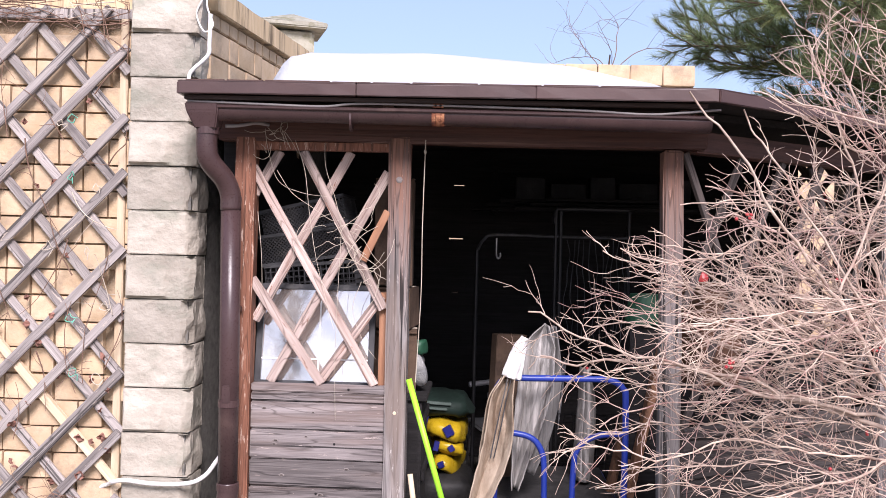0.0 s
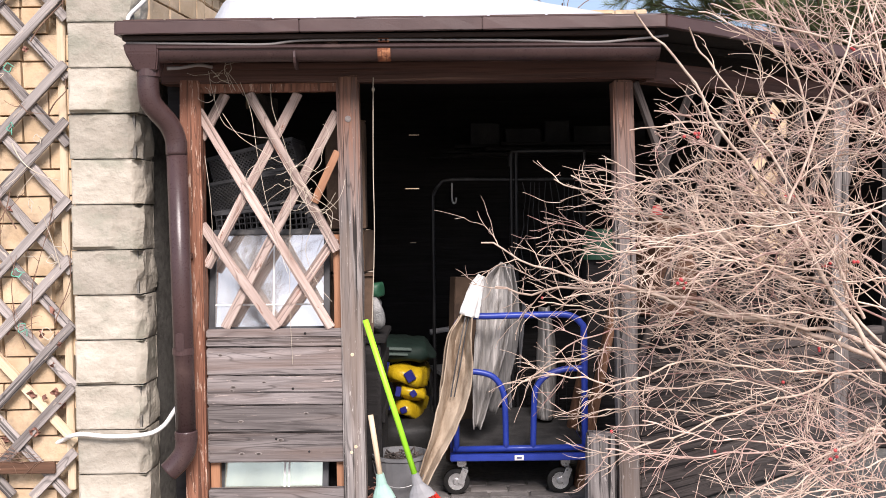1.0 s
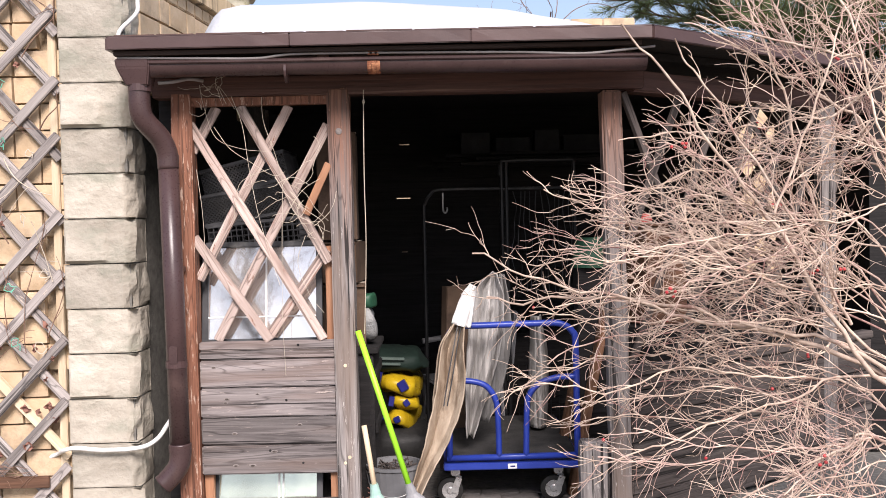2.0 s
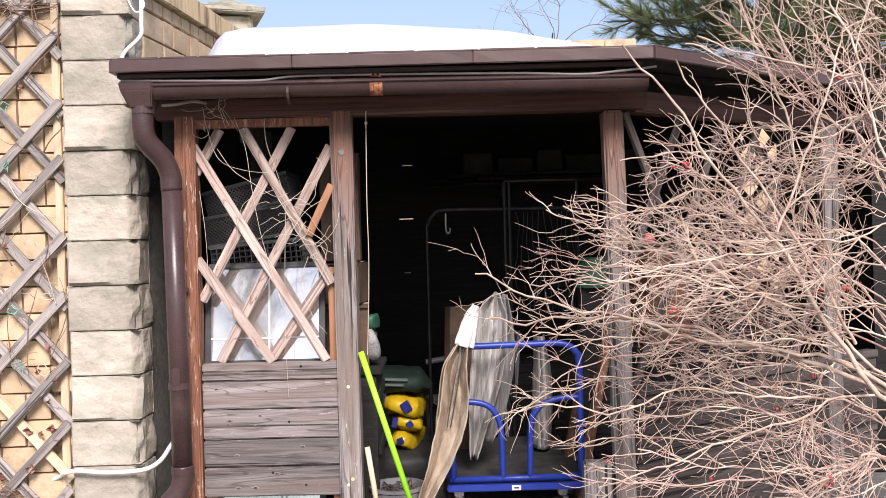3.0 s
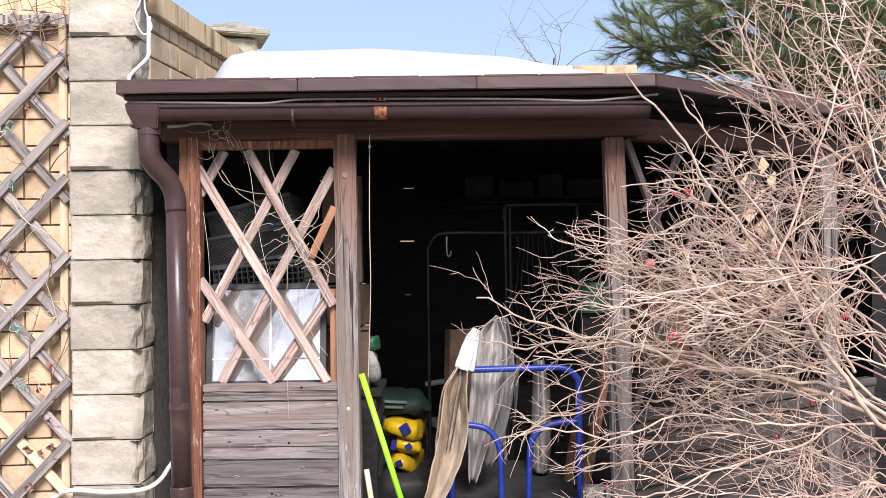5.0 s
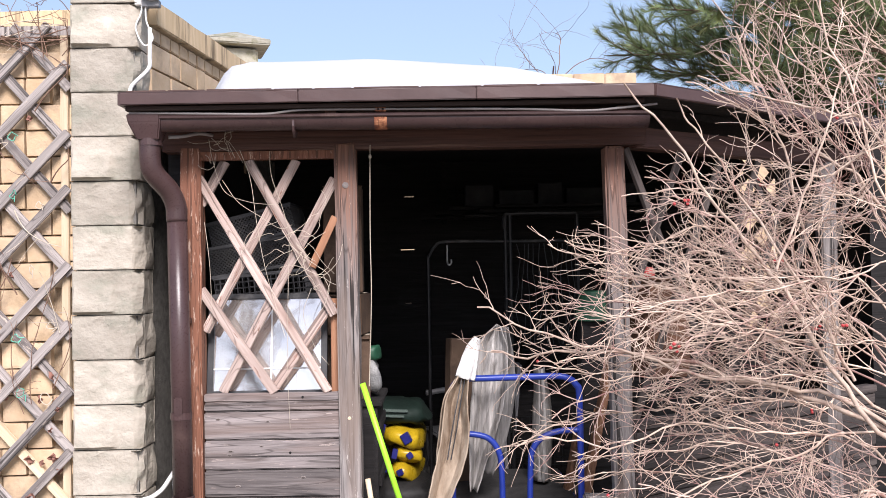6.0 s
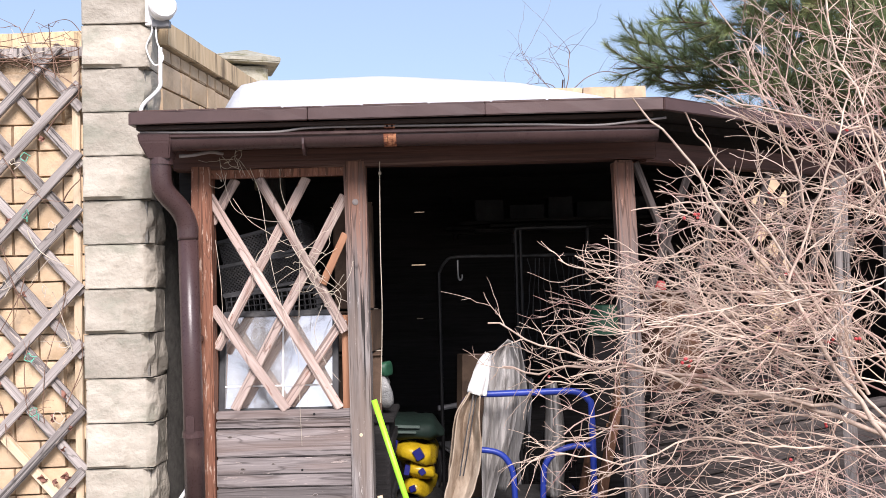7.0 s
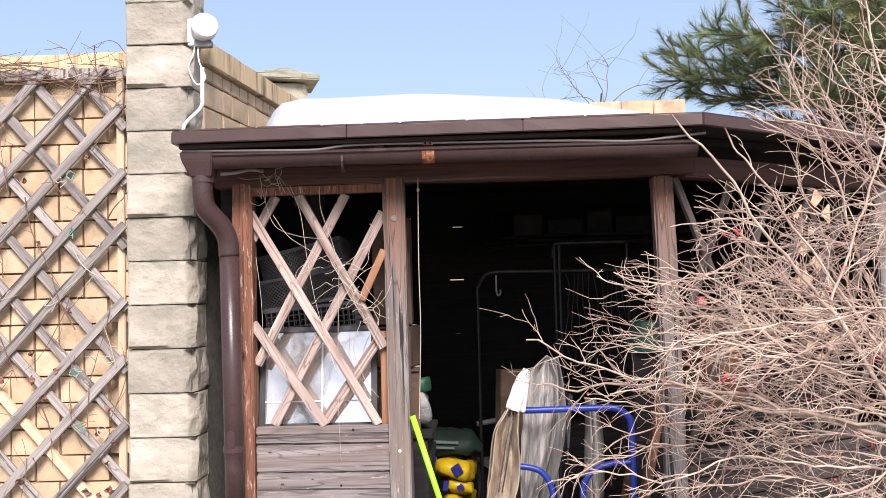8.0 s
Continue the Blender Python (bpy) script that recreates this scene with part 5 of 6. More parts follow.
tagged(part("red_cap", lathe([(0.03, 0), (0.035, 0.02), (0.025, 0.045), (0.01, 0.05)], 14), BERRY, at=pose(1.58, 0.70, 1.37)), "small red lid on the carton", "lid")


# ---- trellis on the garden wall ----
trellis = thing("wall_trellis", "old grey diagonal wooden trellis on the brick wall", "trellis")
TY = 0.075
X0 = -2.60
RISE = [2.42, 2.094, 1.837, 1.48, 1.206, 0.894, 0.613, 0.31, 2.69, 2.99, 3.29, 3.59, 3.90]       # heights where the slats meet the side batten
FALL = [2.30, 2.03, 1.725, 1.43, 1.138, 0.866, 0.606, 0.343, 0.05, -0.24, -0.53, -0.82, -1.11]
for s, ends, slope in ((1, RISE, 1.04), (-1, FALL, 1.13)):
    for zend in ends:
        y = TY if s == 1 else TY + 0.022
        pa = Vector((-1.252, y, zend))
        pb = Vector((X0, y, zend - s * slope * (pa.x - X0)))
        d = pb - pa
        f0, f1 = 0.0, 1.0
        for lim, sg in ((0.10, 1), (2.60, -1)):
            tt = (lim - pa.z) / d.z
            if (d.z > 0) == (sg > 0):
                f0 = max(f0, tt)
            else:
                f1 = min(f1, tt)
        if f1 - f0 < 0.05:
            continue
        newer = zend == 0.343
        slat("slat", pa + d * f1, pa + d * f0, 0.043, 0.018, PALE if newer else SLAT_G, trellis, "pale newer slat" if newer else "")
part("side_batten", box(-1.302, -1.266, TY + 0.034, TY + 0.058, 0.12, 2.56, 0.003, 0.001, 8), PALE, trellis, "pale side batten")
part("top_rail", box(X0, -1.245, TY + 0.034, TY + 0.058, 2.555, 2.605, 0.003, 0.001, 8), SLAT_G, trellis)
part("foot_rail", box(-1.64, -1.335, TY - 0.03, TY - 0.012, 0.215, 0.268, 0.003, 0.001, 8), CRATEWOOD, trellis, "short reddish foot board")
rt = random.Random(12)
for k in range(10):
    z = 2.08 - 0.303 * (k // 2) + rt.uniform(-.03, .03)
    x = -1.27 - rt.random() * 0.35
    loop = [(x + 0.026 * math.cos(a) * rt.uniform(.2, 1.3), TY - 0.02 - 0.008 * math.sin(a * 2), z + 0.022 * math.sin(a) * rt.uniform(.2, 1.5) - (0.05 if a > 7 else 0)) for a in [0, 1.2, 2.4, 3.6, 4.8, 6.1, 7.2]]
    tagged(part("twine_tie", tube(arc(loop, 4), 0.002, sides=5), TWINE if k % 3 == 0 else STRAW), "knotted twine tie on the trellis", "twine", group="twine ties")


# ---- plants ----
class Wood:
    """Collects tapering round twigs as plain lists, for one mesh."""

    def __init__(self):
        self.v, self.f = [], []

    def twig(self, pts, r0, r1, sides=4):
        n = len(pts)
        base = len(self.v)
        for i, p in enumerate(pts):
            t = (pts[min(i + 1, n - 1)] - pts[max(i - 1, 0)])
            t = t.normalized() if t.length > 1e-6 else Vector((0, 0, 1))
            a = t.cross(Vector((0.2, 0.9, 0.3))).normalized()
            b = t.cross(a)
            r = r0 + (r1 - r0) * i / (n - 1)
            for k in range(sides):
                q = 2 * math.pi * k / sides
                self.v.append(p + (a * math.cos(q) + b * math.sin(q)) * r)
        for i in range(n - 1):
            for k in range(sides):
                k2 = (k + 1) % sides
                o = base + i * sides
                self.f.append((o + k, o + sides + k, o + sides + k2, o + k2))
        self.f.append(tuple(base + (n - 1) * sides + k for k in range(sides)))

    def blade(self, p, d, w, length, side):
        o = len(self.v)
        self.v += [p - side * w, p + side * w, p + d * length]
        self.f.append((o, o + 1, o + 2))

    def mesh(self, name, material):
        me = bpy.data.meshes.new(name)
        me.from_pydata([tuple(v) for v in self.v], [], self.f)
        me.materials.append(material)
        me.shade_smooth()
        return me

    def put(self, name, material, parent=None, label=""):
        ob = new(name, self.mesh(name, material))
        if parent is not None:
            ob.parent = parent
        return tagged(ob, label)


def bent(p, d, length, n, wander, lift, rng):
    """A crooked line from p along d; lift turns it up (or down) as it goes."""
    pts = [p.copy()]
    d = d.normalized()
    bend = Vector((rng.gauss(0, 1), rng.gauss(0, 1), rng.gauss(0, 1))) * wander * 0.5
    for i in range(n):
        d = (d + bend / n * 1.6 + Vector((rng.gauss(0, wander), rng.gauss(0, wander), rng.gauss(0, wander) + lift)) / n).normalized()
        pts.append(pts[-1] + d * (length / n))
    return pts


def curl(p, d, axis, length, n, bend, wob, lift, rng):
    """A twig that turns steadily about an axis, with a little unrest, and lifts at its tip."""
    pts = [p.copy()]
    d = d.normalized()
    turn = Matrix.Rotation(bend / n, 3, axis)
    for i in range(n):
        d = turn @ d
        d = (d + Vector((rng.gauss(0, wob), rng.gauss(0, wob), rng.gauss(0, wob) + lift * i / n)) / n).normalized()
        pts.append(pts[-1] + d * (length / n))
    return pts


def clear_of_opening(p):
    """Whether a point leaves the upper part of the shed's opening and its corner post free in the camera's view."""
    return not (p.z > 1.64 and p.x < 1.23 + (p.z - 1.64) * 0.30)


def spray(w, pts, first, per_metre, reach, rng, spots):
    """Forked side twigs, left and right in turn, that lean along their branch and fork again into fine ends."""
    n = len(pts) - 1
    length = sum((pts[i + 1] - pts[i]).length for i in range(n))
    m = max(3, int(length * (1 - first) * per_metre))
    hand = rng.choice((-1, 1))
    flat = Vector((rng.gauss(0, .5), 1, rng.gauss(0, .6))).normalized()
    for s in range(m):
        t = min(0.99, first + (1 - first) * (s + 0.8 * rng.random()) / m)
        i = min(int(t * n), n - 1)
        p = pts[i].lerp(pts[i + 1], t * n - i)
        d = (pts[i + 1] - pts[i]).normalized()
        hand = -hand
        axis = (flat + Vector((rng.gauss(0, .45), 0, rng.gauss(0, .45)))).normalized()
        d2 = Matrix.Rotation(hand * rng.uniform(0.35, 1.15), 3, axis) @ d
        L = reach * rng.uniform(0.45, 1.2) * (1.15 - 0.55 * t)
        sub = curl(p, d2, axis, L, 10, -hand * rng.uniform(-0.5, 1.0), 0.95, rng.uniform(-0.35, 0.5), rng)
        if not clear_of_opening(sub[-1]) or not clear_of_opening(sub[5]):
            continue
        w.twig(sub, 0.0024, 0.0011, 5)
        h2 = rng.choice((-1, 1))
        for q in range(max(2, int(L * 19))):
            j = rng.randint(2, 8)
            d3 = (sub[j + 1] - sub[j]).normalized()
            h2 = -h2
            ax = (axis + Vector((rng.gauss(0, .7), rng.gauss(0, .4), rng.gauss(0, .7)))).normalized()
            tw = curl(sub[j], Matrix.Rotation(h2 * rng.uniform(0.4, 1.35), 3, ax) @ d3, ax, rng.uniform(0.05, 0.22), 7, rng.choice((-h2, -h2, h2)) * rng.uniform(0.1, 1.4), 1.15, rng.uniform(-0.3, 0.6), rng)
            if not clear_of_opening(tw[-1]):
                continue
            w.twig(tw, 0.0015, 0.0008, 4)
            if rng.random() < 0.5:
                ax = Vector((rng.gauss(0, 1), rng.gauss(0, 1), rng.gauss(0, 1))).normalized()
                d4 = (tw[4] - tw[3]).normalized()
                w.twig(curl(tw[3], d4 + ax * 0.8, ax, rng.uniform(0.02, 0.07), 4, rng.uniform(-0.8, 0.8), 0.3, 0.3, rng), 0.0013, 0.0008, 4)
            if rng.random() < 0.012:
                spots.append(tw[-1])


def bush(seed=5):
    rng = random.Random(seed)
    bu = thing("bare_bush", "large bare bush of tangled pinkish tan twigs with red berries", "bush", (0, 0, 0))
    spots = []

    def limb(start, end, bow, r, reach=0.42, first=0.05, per_metre=11.5):
        """One main branch: it rises from the root stock, passes start and runs on to end, bowed upwards."""
        w = Wood()
        a, e = Vector(start), Vector(end)
        root = Vector((2.45 + rng.uniform(-.2, .25), -0.85 + rng.uniform(-.25, .2), FLOOR - 0.06))
        if a.x < 2.0:
            root = a + (a - e) * 0.06
        way = a.lerp(e, 0.5) + Vector((0, 0, bow))
        ph = rng.uniform(0, 9)
        if a.x < 2.0:
            run = arc([root, a, a.lerp(way, 0.55) + Vector((0, 0, bow * 0.2)), way, way.lerp(e, 0.55) + Vector((0, 0, bow * 0.2)), e], 6)
        else:
            knee = Vector((root.x + 0.05, (root.y + a.y) / 2, root.z + (a.z - root.z) * 0.55))
            run = arc([root, knee, a, a.lerp(way, 0.55) + Vector((0, 0, bow * 0.2)), way, way.lerp(e, 0.55) + Vector((0, 0, bow * 0.2)), e], 6)
        pts = [q + Vector((noise.noise(q * 3.1 + Vector((ph, 0, 0))), noise.noise(q * 3.1 + Vector((0, ph, 0))), noise.noise(q * 3.1 + Vector((0, 0, ph))))) * 0.05
               + Vector((0, 0, noise.noise(q * 9 + Vector((ph, ph, 0))))) * 0.028
               + Vector((noise.noise(q * 13 + Vector((0, ph, 3))), 0, noise.noise(q * 13 + Vector((ph, 3, 0))))) * 0.010 for q in run]
        w.twig(pts, r * 0.72, 0.0022 + r * 0.08, 8)
        lead = 1 if a.x < 2.0 else 12
        spray(w, pts[lead:], first, per_metre, reach, rng, spots)
        w.put("branch", REDBARK if r < 0.012 and rng.random() < 0.3 else BARK, bu)

    # long level branches reaching across the slanting side
    limb((2.11, -.85, .82), (0.66, -.55, 1.10), .09, .0190)
    limb((2.09, -.9, .82), (1.02, -.8, .46), .03, .0085)
    limb((2.09, -.8, .72), (0.76, -.55, .68), .09, .0085, .36)
    limb((2.02, -1.0, .62), (1.45, -1.1, .36), .04, .0095, .26)
    limb((1.96, -.9, .59), (1.03, -.9, .53), -.05, .0065, .32)
    limb((1.83, -.85, 1.29), (0.96, -.55, 1.53), -.02, .0065, .26)
    limb((2.18, -.7, 1.56), (1.30, -.5, 1.78), -.03, .0075, .26)
    limb((2.13, -.8, 1.62), (1.46, -.65, 2.14), .02, .0095, .30)
    limb((2.04, -1., 1.86), (1.36, -1., 2.10), .02, .0085, .26)
    limb((2.10, -.6, 1.20), (0.95, -.45, 1.28), .05, .0070, .38)
    limb((2.12, -.75, .98), (0.90, -.6, .86), .06, .0070, .38)
    for k in range(7):
        limb((rng.uniform(1.55, 1.95), rng.uniform(-.9, -.55), .62 + .12 * k), (rng.uniform(.82, 1.12), rng.uniform(-.75, -.45), .55 + .15 * k + rng.uniform(-.08, .08)), rng.uniform(0, .07), .0045, .30)
    # old slanting stems
    limb((2.02, -.95, .84), (1.17, -.85, 2.08), .04, .0165, .26, .05, 8.0)
    limb((1.93, -.92, 1.05), (1.30, -.95, 2.04), .02, .0090, .26, .05, 8.0)
    limb((1.67, -1.1, 1.48), (1.86, -1.15, 2.12), .0, .0070, .34)
    limb((2.05, -.7, .95), (1.62, -.75, 2.30), .05, .0110)
    limb((2.2, -1.0, 1.2), (1.72, -1.05, 2.62), .03, .0090)
    limb((2.3, -.8, 1.3), (2.05, -.9, 2.70), .02, .0090)
    # the many thinner ones between
    for k in range(14):
        z = 0.50 + 0.100 * k + rng.uniform(-.06, .06)
        ex = rng.uniform(1.1, 1.75)
        limb((rng.uniform(2.05, 2.3), rng.uniform(-1.15, -.5), z), (ex, rng.uniform(-1.2, -.35), z + rng.uniform(-.22, .25)), rng.uniform(-.03, .1), .0050, .36)
    for k in range(9):
        ex = rng.uniform(1.45, 2.2)
        limb((max(2.05, ex + rng.uniform(.4, .7)), rng.uniform(-1.2, -.6), rng.uniform(1.3, 1.9)), (ex, rng.uniform(-1.2, -.5), rng.uniform(2.0, 2.6)), rng.uniform(-.02, .06), .0055, .38, .05, 10.0)
    for k in range(8):
        sz = rng.uniform(.75, 1.35)
        limb((rng.uniform(2.02, 2.2), rng.uniform(-1.0, -.5), sz), (rng.uniform(1.05, 1.4), rng.uniform(-.9, -.35), sz + rng.uniform(.25, .6)), rng.uniform(0, .08), .0058, .38)
    # limbs out of view on the right, added to shade the plank dado
    for k in range(38):
        limb((rng.uniform(2.45, 2.8), rng.uniform(-1.1, -.5), rng.uniform(.5, 1.2)), (rng.uniform(2.75, 3.5), rng.uniform(-1.3, -.2), rng.uniform(.7, 2.2)), rng.uniform(0, .12), .0060, .42)
    for k in range(9):
        ex = rng.uniform(1.5, 2.05)
        limb((2.1, rng.uniform(-1.3, -.8), rng.uniform(.35, .6)), (ex - .4, rng.uniform(-1.35, -.9), rng.uniform(.15, .5)), .05, .0045, .30)
    # the ones that reach furthest across the opening
    limb((2.09, -.88, .86), (0.61, -.58, 1.25), -.02, .0150, .24, .25, 10.0)
    limb((1.80, -.72, 1.12), (0.80, -.52, 1.24), .02, .0055, .24)
    limb((1.82, -.70, 1.28), (0.90, -.50, 1.50), -.03, .0055, .24)
    limb((1.78, -.75, .95), (0.84, -.55, 1.02), .04, .0050, .24)
    bm = bmesh.new()
    bmesh.ops.create_icosphere(bm, subdivisions=1, radius=0.007)
    me = mesh_of("berry", bm, BERRY, True)
    rng.shuffle(spots)
    spots = spots[:34]
    for s in spots:
        for k in range(rng.choice((1, 2, 3))):
            ob = new("berry", me)
            ob.parent = bu
            ob.matrix_basis = pose(s.x + rng.gauss(0, .008), s.y + rng.gauss(0, .008), s.z + rng.gauss(0, .008))


bush()


def pine(seed=3):
    rng = random.Random(seed)
    tr = thing("pine_tree", "green pine with long needled boughs over the shed", "tree", (6.15, 5.5, -0.92))
    tr.scale = (1.32, 1.32, 1.32)
    w = Wood()
    w.twig([Vector((0.05 * math.sin(k), 0.05 * math.cos(k * 1.3), FLOOR - 0.02 + k * 0.38)) for k in range(12)], 0.14, 0.03, 12)
    w.put("trunk", PINEBARK, tr)
    for b in range(38):
        z0 = rng.uniform(1.6, 3.55)
        ang = math.radians(rng.uniform(150, 235) if b % 4 else rng.uniform(-60, 120))
        L = rng.uniform(2.2, 3.0) if b % 4 else rng.uniform(1.0, 1.6)
        L *= min(1.0, 0.74 + 0.24 * max(0, z0 - 1.9))
        d = Vector((math.cos(ang), math.sin(ang) * 0.8, rng.uniform(0.0, 0.35)))
        pts = bent(Vector((0, 0, z0)), d, L, 14, 0.18, rng.uniform(-.05, .25), rng)
        wood, nd = Wood(), Wood()
        wood.twig(pts, 0.022, 0.005, 6)

        def needles(line, dense):
            for i in range(len(line) - 1):
                seg = line[i + 1] - line[i]
                dd = seg.normalized()
                for k in range(int(seg.length * dense)):
                    p = line[i] + seg * rng.random()
                    q = Vector((rng.gauss(0, 1), rng.gauss(0, 1), rng.gauss(0, 1))).cross(dd)
                    if q.length < 0.1:
                        continue
                    q.normalize()
                    n = (dd * rng.uniform(0.55, 1.2) + q * rng.uniform(0.5, 0.9)).normalized()
                    nd.blade(p, n, 0.0021, rng.uniform(0.07, 0.125), dd.cross(n).normalized() if rng.random() < .5 else q.cross(n).normalized())
        for s in range(26):
            t = 0.30 + 0.70 * s / 26
            i = min(int(t * 14), 13)
            dd = (pts[i + 1] - pts[i]).normalized()
            sd = dd.cross(Vector((rng.gauss(0, .5), rng.gauss(0, .5), 1))).normalized() * (1 if s % 2 else -1)
            sub = bent(pts[i], dd * 0.9 + sd * rng.uniform(.5, .9) + Vector((0, 0, rng.uniform(-.15, .3))), rng.uniform(0.25, 0.62) * (1.15 - .5 * t), 6, 0.2, 0.35, rng)
            wood.twig(sub, 0.006, 0.003, 4)
            needles(sub[1:], 430)
            for q in range(2):
                j = rng.randint(1, 4)
                d3 = (sub[j + 1] - sub[j]).normalized()
                s3 = d3.cross(Vector((rng.gauss(0, 1), rng.gauss(0, 1), rng.gauss(0, 1)))).normalized()
                ss = bent(sub[j], d3 + s3 * .8, rng.uniform(.12, .25), 3, .2, .4, rng)
                wood.twig(ss, 0.004, 0.002, 3)
                needles(ss, 430)
        needles(pts[8:], 330)
        bough = wood.put("bough", PINEBARK, tr)
        nd.put("needle_spray", NEEDLE, bough, "dense green pine needles")


pine()


def bare_tree(name, label, at, height, seed, count, material, curl, thick=0.03):
    rng = random.Random(seed)
    t = thing(name, label, "tree", at)
    w = Wood()
    trunk = bent(Vector((0, 0, 0)), Vector((0.05, 0, 1)), height * 0.7, 10, 0.12, 0.0, rng)
    w.twig(trunk, thick, thick * .35, 8)
    w.put("trunk", material, t)
    w = Wood()
    for k in range(count):
        i = rng.randint(4, 9)
        a = rng.uniform(0, 6.28)
        br = bent(trunk[i], Vector((0.6 * math.cos(a), 0.6 * math.sin(a), rng.uniform(.7, 1.8))), height * rng.uniform(.18, .40), 22, curl * 1.6, 0.3, rng)
        w.twig(br, thick * .28, thick * .07, 5)
        for q in range(6):
            j = rng.randint(5, 20)
            b = rng.uniform(0, 6.28)
            w.twig(bent(br[j], Vector((math.cos(b), math.sin(b), .6)), height * rng.uniform(.05, .16), 12, curl * 1.5, 0.2, rng), thick * .09, thick * .04, 4)
    w.put("crown", material, t)


bare_tree("curly_willow", "bare curly willow tree beyond the boundary wall", (1.35, 5.3, -0.08), 5.15, 4, 9, VINE, 1.3, 0.022)
bare_tree("yard_tree", "bare tree standing across the yard", (-2.7, -11.5, -0.08), 7.5, 11, 26, PINEBARK, 0.35, 0.09)


# ---- dry vines on the trellis, the wall top and the lattice panel ----


def vines(seed=9):
    rng = random.Random(seed)
    for k in range(58):
        w = Wood()
        if k < 32:        # over the wall top
            x = rng.uniform(-2.3, -1.25)
            pts = bent(Vector((x, 0.06, rng.uniform(2.52, 2.64))), Vector((rng.choice((-1, 1)), 0, rng.uniform(-.3, .3))), rng.uniform(.25, .7), 14, 0.5, -0.12, rng)
        else:
            x, z = rng.uniform(-1.95, -1.28), rng.uniform(0.35, 2.5)
            pts = bent(Vector((x, 0.062, z)), Vector((rng.uniform(-.6, .6), 0, rng.choice((-1, 1, 1)))), rng.uniform(.2, .6), 12, 0.6, 0.0, rng)
        for p in pts:
            p.y = 0.058 + 0.02 * noise.noise(p * 7) if p.z < 2.58 else min(max(p.y, 0.03), 0.4)
            p.x = min(p.x, -1.245)
            p.z = min(p.z, 2.69 + 0.03 * noise.noise(p * 9))
        w.twig(pts, rng.uniform(.0018, .0038), .0012, 5)
        for q in range(2):
            j = rng.randint(2, 9)
            tw = bent(pts[j], Vector((rng.gauss(0, 1), 0, rng.gauss(0, 1))), rng.uniform(.05, .16), 5, .5, 0, rng)
            for p in tw:
                p.y = min(p.y, 0.06)
                p.x = min(p.x, -1.245)
            w.twig(tw, .0016, .001, 4)
        tagged(w.put("vine_stem", VINE if rng.random() < .85 else STRAW), "thin dry vine stem on the trellis", "vine", "trellis vines")
    for k in range(16):                           # a dry tangle lying on the foot board
        w = Wood()
        pts = bent(Vector((rng.uniform(-1.62, -1.38), 0.045, rng.uniform(0.265, 0.33))), Vector((rng.choice((-1, 1)), 0, rng.uniform(-.5, .5))), rng.uniform(.10, .26), 10, 1.6, 0.0, rng)
        for p in pts:
            p.y, p.x = 0.045 + 0.02 * noise.noise(p * 9), min(p.x, -1.25)
        w.twig(pts, .0018, .001, 4)
        tagged(w.put("vine_stem", VINE), "thin dry vine stem on the trellis", "vine", "trellis vines")
    # a few sprigs that reach over the pillar and into the sky
    for pts in ([(-1.3, 0.08, 2.526), (-1.188, 0.069, 2.557), (-1.055, 0.071, 2.572), (-0.962, 0.071, 2.567)], [(-1.245, 0.1, 2.66), (-1.30, 0.11, 2.725), (-1.36, 0.12, 2.735), (-1.45, 0.12, 2.70)],
                [(-1.28, 0.08, 2.454), (-1.218, 0.071, 2.516), (-1.147, 0.071, 2.557), (-1.095, 0.069, 2.526)]):
        tagged(part("vine_stem", tube(arc(pts, 5), 0.0024, 0.001, sides=5), VINE), "thin dry vine stem on the trellis", "vine", "trellis vines")
    # shrivelled leaves
    for k in range(34):
        x, z = rng.uniform(-1.95, -1.3), rng.choice((rng.uniform(0.3, 1.0), rng.uniform(0.3, 2.2)))
        bm = bmesh.new()
        bmesh.ops.create_grid(bm, x_segments=3, y_segments=3, size=rng.uniform(.010, .020))
        for v in bm.verts:
            v.co.z += rng.uniform(-.009, .009)
        tagged(part("dead_leaf", bm, LEAF, at=pose(x, 0.07 + rng.uniform(-.02, .03), z, rng.uniform(40, 130), rng.uniform(-60, 60), rng.uniform(0, 90))), "shrivelled brown leaf on the vine", "leaf", "dead leaves")
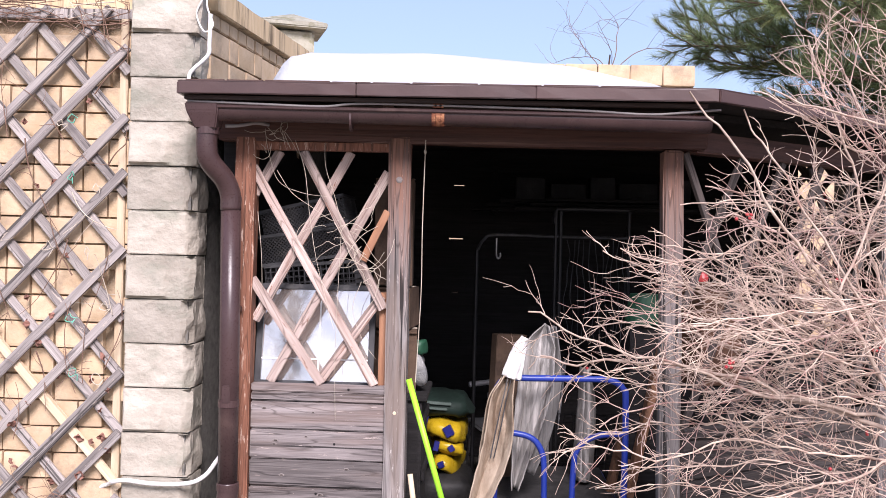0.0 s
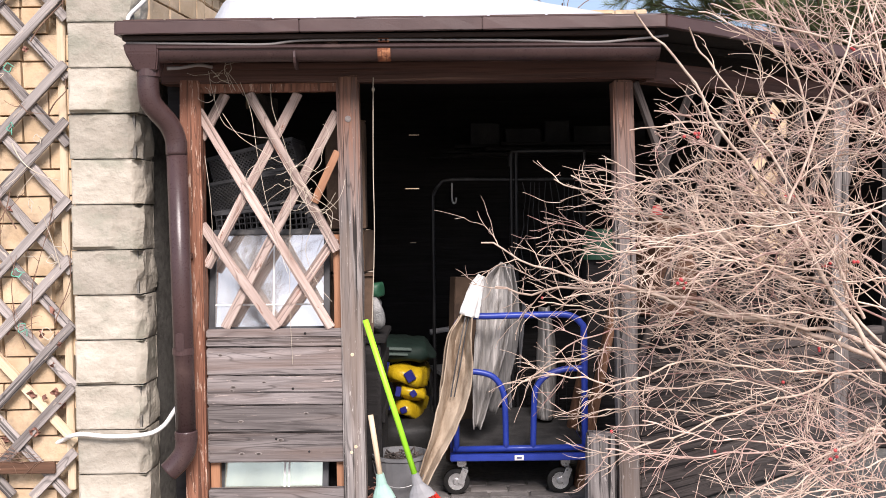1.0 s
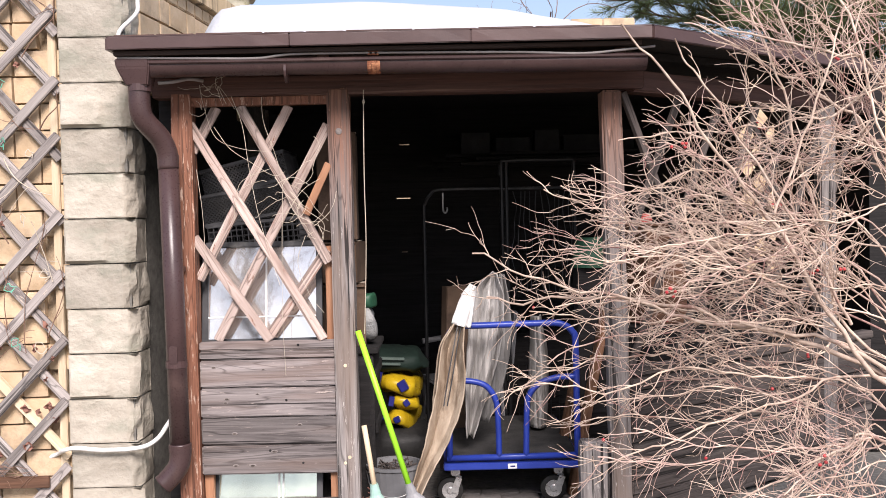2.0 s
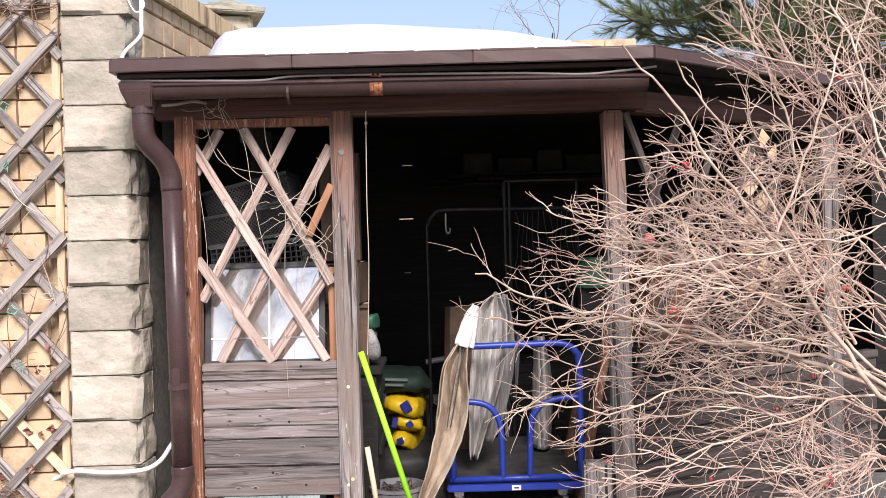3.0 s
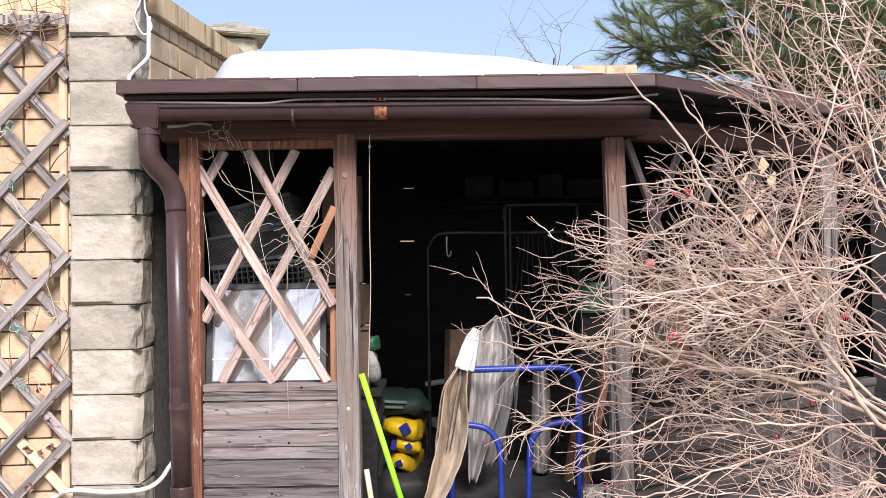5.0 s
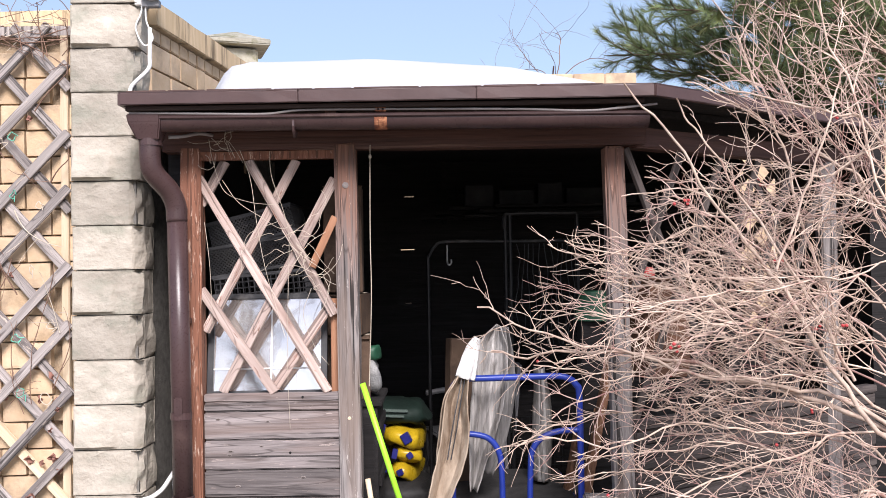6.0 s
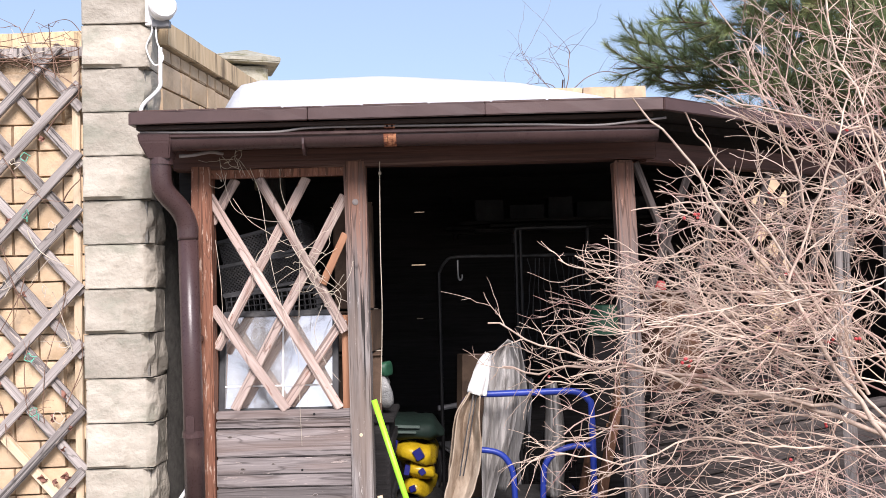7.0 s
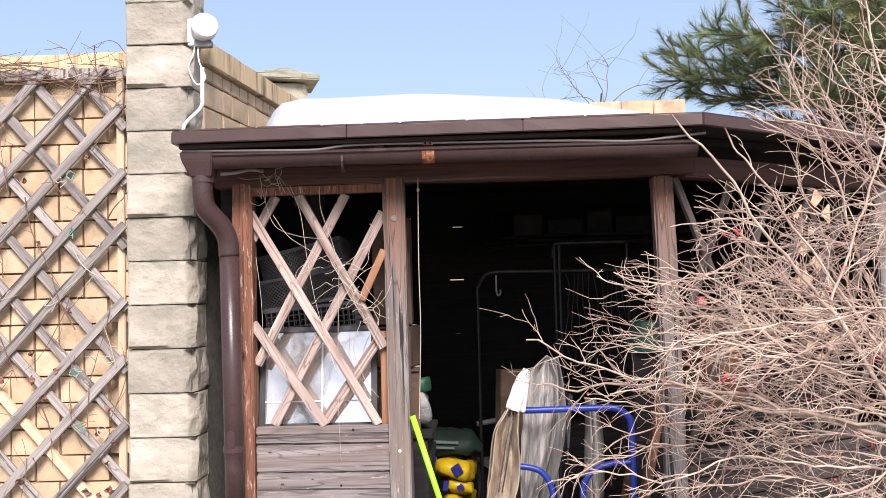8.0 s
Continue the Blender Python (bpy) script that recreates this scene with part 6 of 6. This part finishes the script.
    # pale tendrils hanging in the lattice panel
    lines = [[(-0.585, 0.0, 2.05), (-0.57, -0.005, 1.95), (-0.50, -0.005, 1.80), (-0.40, -0.005, 1.75), (-0.28, 0.0, 1.73)],
             [(-0.52, -0.005, 1.84), (-0.45, -0.008, 1.74), (-0.36, -0.008, 1.68), (-0.27, -0.006, 1.62), (-0.20, -0.006, 1.63)],
             [(-0.44, 0.005, 2.00), (-0.40, 0.0, 1.85), (-0.37, 0.0, 1.66), (-0.33, 0.0, 1.45), (-0.28, 0.0, 1.25), (-0.235, 0.0, 1.12)],
             [(-0.30, 0.005, 1.975), (-0.29, 0.0, 1.87), (-0.25, 0.0, 1.72), (-0.22, 0.0, 1.58), (-0.225, -0.003, 1.30), (-0.225, -0.006, 1.00), (-0.222, -0.006, 0.72)],
             [(-0.60, -0.002, 1.66), (-0.585, -0.004, 1.45), (-0.565, -0.004, 1.20)],
             [(-0.25, -0.006, 1.62), (-0.18, -0.006, 1.52), (-0.10, -0.004, 1.46), (-0.04, -0.004, 1.40), (-0.05, -0.004, 1.33)],
             [(-0.27, -0.006, 1.66), (-0.38, -0.006, 1.60), (-0.43, -0.006, 1.52), (-0.435, -0.004, 1.43)],
             [(-0.20, -0.006, 1.46), (-0.12, -0.006, 1.55), (-0.06, -0.006, 1.60)],
             [(-0.12, -0.006, 1.36), (-0.15, -0.006, 1.22), (-0.11, -0.006, 1.08), (-0.04, -0.006, 1.0)],
             [(-0.47, -0.006, 1.95), (-0.50, -0.01, 2.02), (-0.45, -0.01, 1.99), (-0.43, -0.008, 1.93)]]
    for pts in lines:
        tagged(part("dry_tendril", tube(arc([Vector(p) + Vector((rng.gauss(0, .006), 0, rng.gauss(0, .006))) for p in pts], 6), 0.0014, 0.0009, sides=5), STRAW), "pale dry tendril tangled in the lattice", "tendril", "lattice tendrils")
    for k in range(30):
        c = Vector((-0.53, -0.01, 1.985)) if k < 9 else Vector((-0.27, -0.008, 1.66)).lerp(Vector((-0.10, -0.008, 1.38)), rng.random())
        pts = bent(c + Vector((rng.uniform(-.05, .05), 0, rng.uniform(-.05, .06))), Vector((rng.gauss(0, 1), 0, rng.gauss(0, 1))), rng.uniform(.10, .30), 16, 3.2, 0, rng)
        for q in pts:
            q.y = -0.006 + 0.006 * noise.noise(q * 20)
        tagged(part("dry_tendril", tube(pts, 0.0013, 0.0009, sides=4), STRAW), "pale dry tendril tangled in the lattice", "tendril", "lattice tendrils")
    # cord hanging at the opening
    tagged(part("hanging_cord", tube(arc([(0.160, -0.012, 2.0), (0.158, -0.012, 1.96), (0.153, -0.012, 1.6), (0.154, -0.012, 1.3), (0.138, -0.012, 0.90)], 6), 0.0021, sides=6), STRAW), "pale cord hanging beside the post", "cord")
    tagged(part("cord_knot", lathe([(0.003, -0.008), (0.007, -0.002), (0.007, 0.006), (0.003, 0.012)], 10), STRAW, at=pose(0.158, -0.012, 1.945)), "knot tied in the pale cord", "knot")


vines()


# ---- the pieces of walls and floor ----
brick_wall(wall_front, 0.86, 0.0, 2.60, pose(-2.075, 0.150, 0.0), 3)
brick_wall(wall_side, 1.6, 2.05, 2.55, pose(0, 0.005, 0), 5)
tagged(part("brick_field", box(-3.6, -2.08, 0.13, 0.162, FLOOR, 2.598, 0), BRICK, wall_front), kind="stuff")


def pavers():
    rng = random.Random(17)
    meshes = []
    for s in range(3):
        b2 = box(-0.097, 0.097, -0.047, 0.047, -0.03, 0.0, 0.006, 0.0015)
        meshes.append(mesh_of("paving_stone", b2, PAVER))
    floor = bpy.data.objects["floor"]
    for i in range(11):
        for k in range(13):
            x, y = -0.02 + 0.2 * i - (k % 2) * 0.1, -0.55 + 0.1 * k
            if y > 0.9 or x > 1.6:
                continue
            ob = new("paving_stone", meshes[rng.randrange(3)])
            ob.parent = floor
            ob.matrix_basis = pose(x, y, FLOOR + rng.uniform(-.004, .001), rng.uniform(-.6, .6), rng.uniform(-.6, .6), rng.uniform(-1, 1))


pavers()
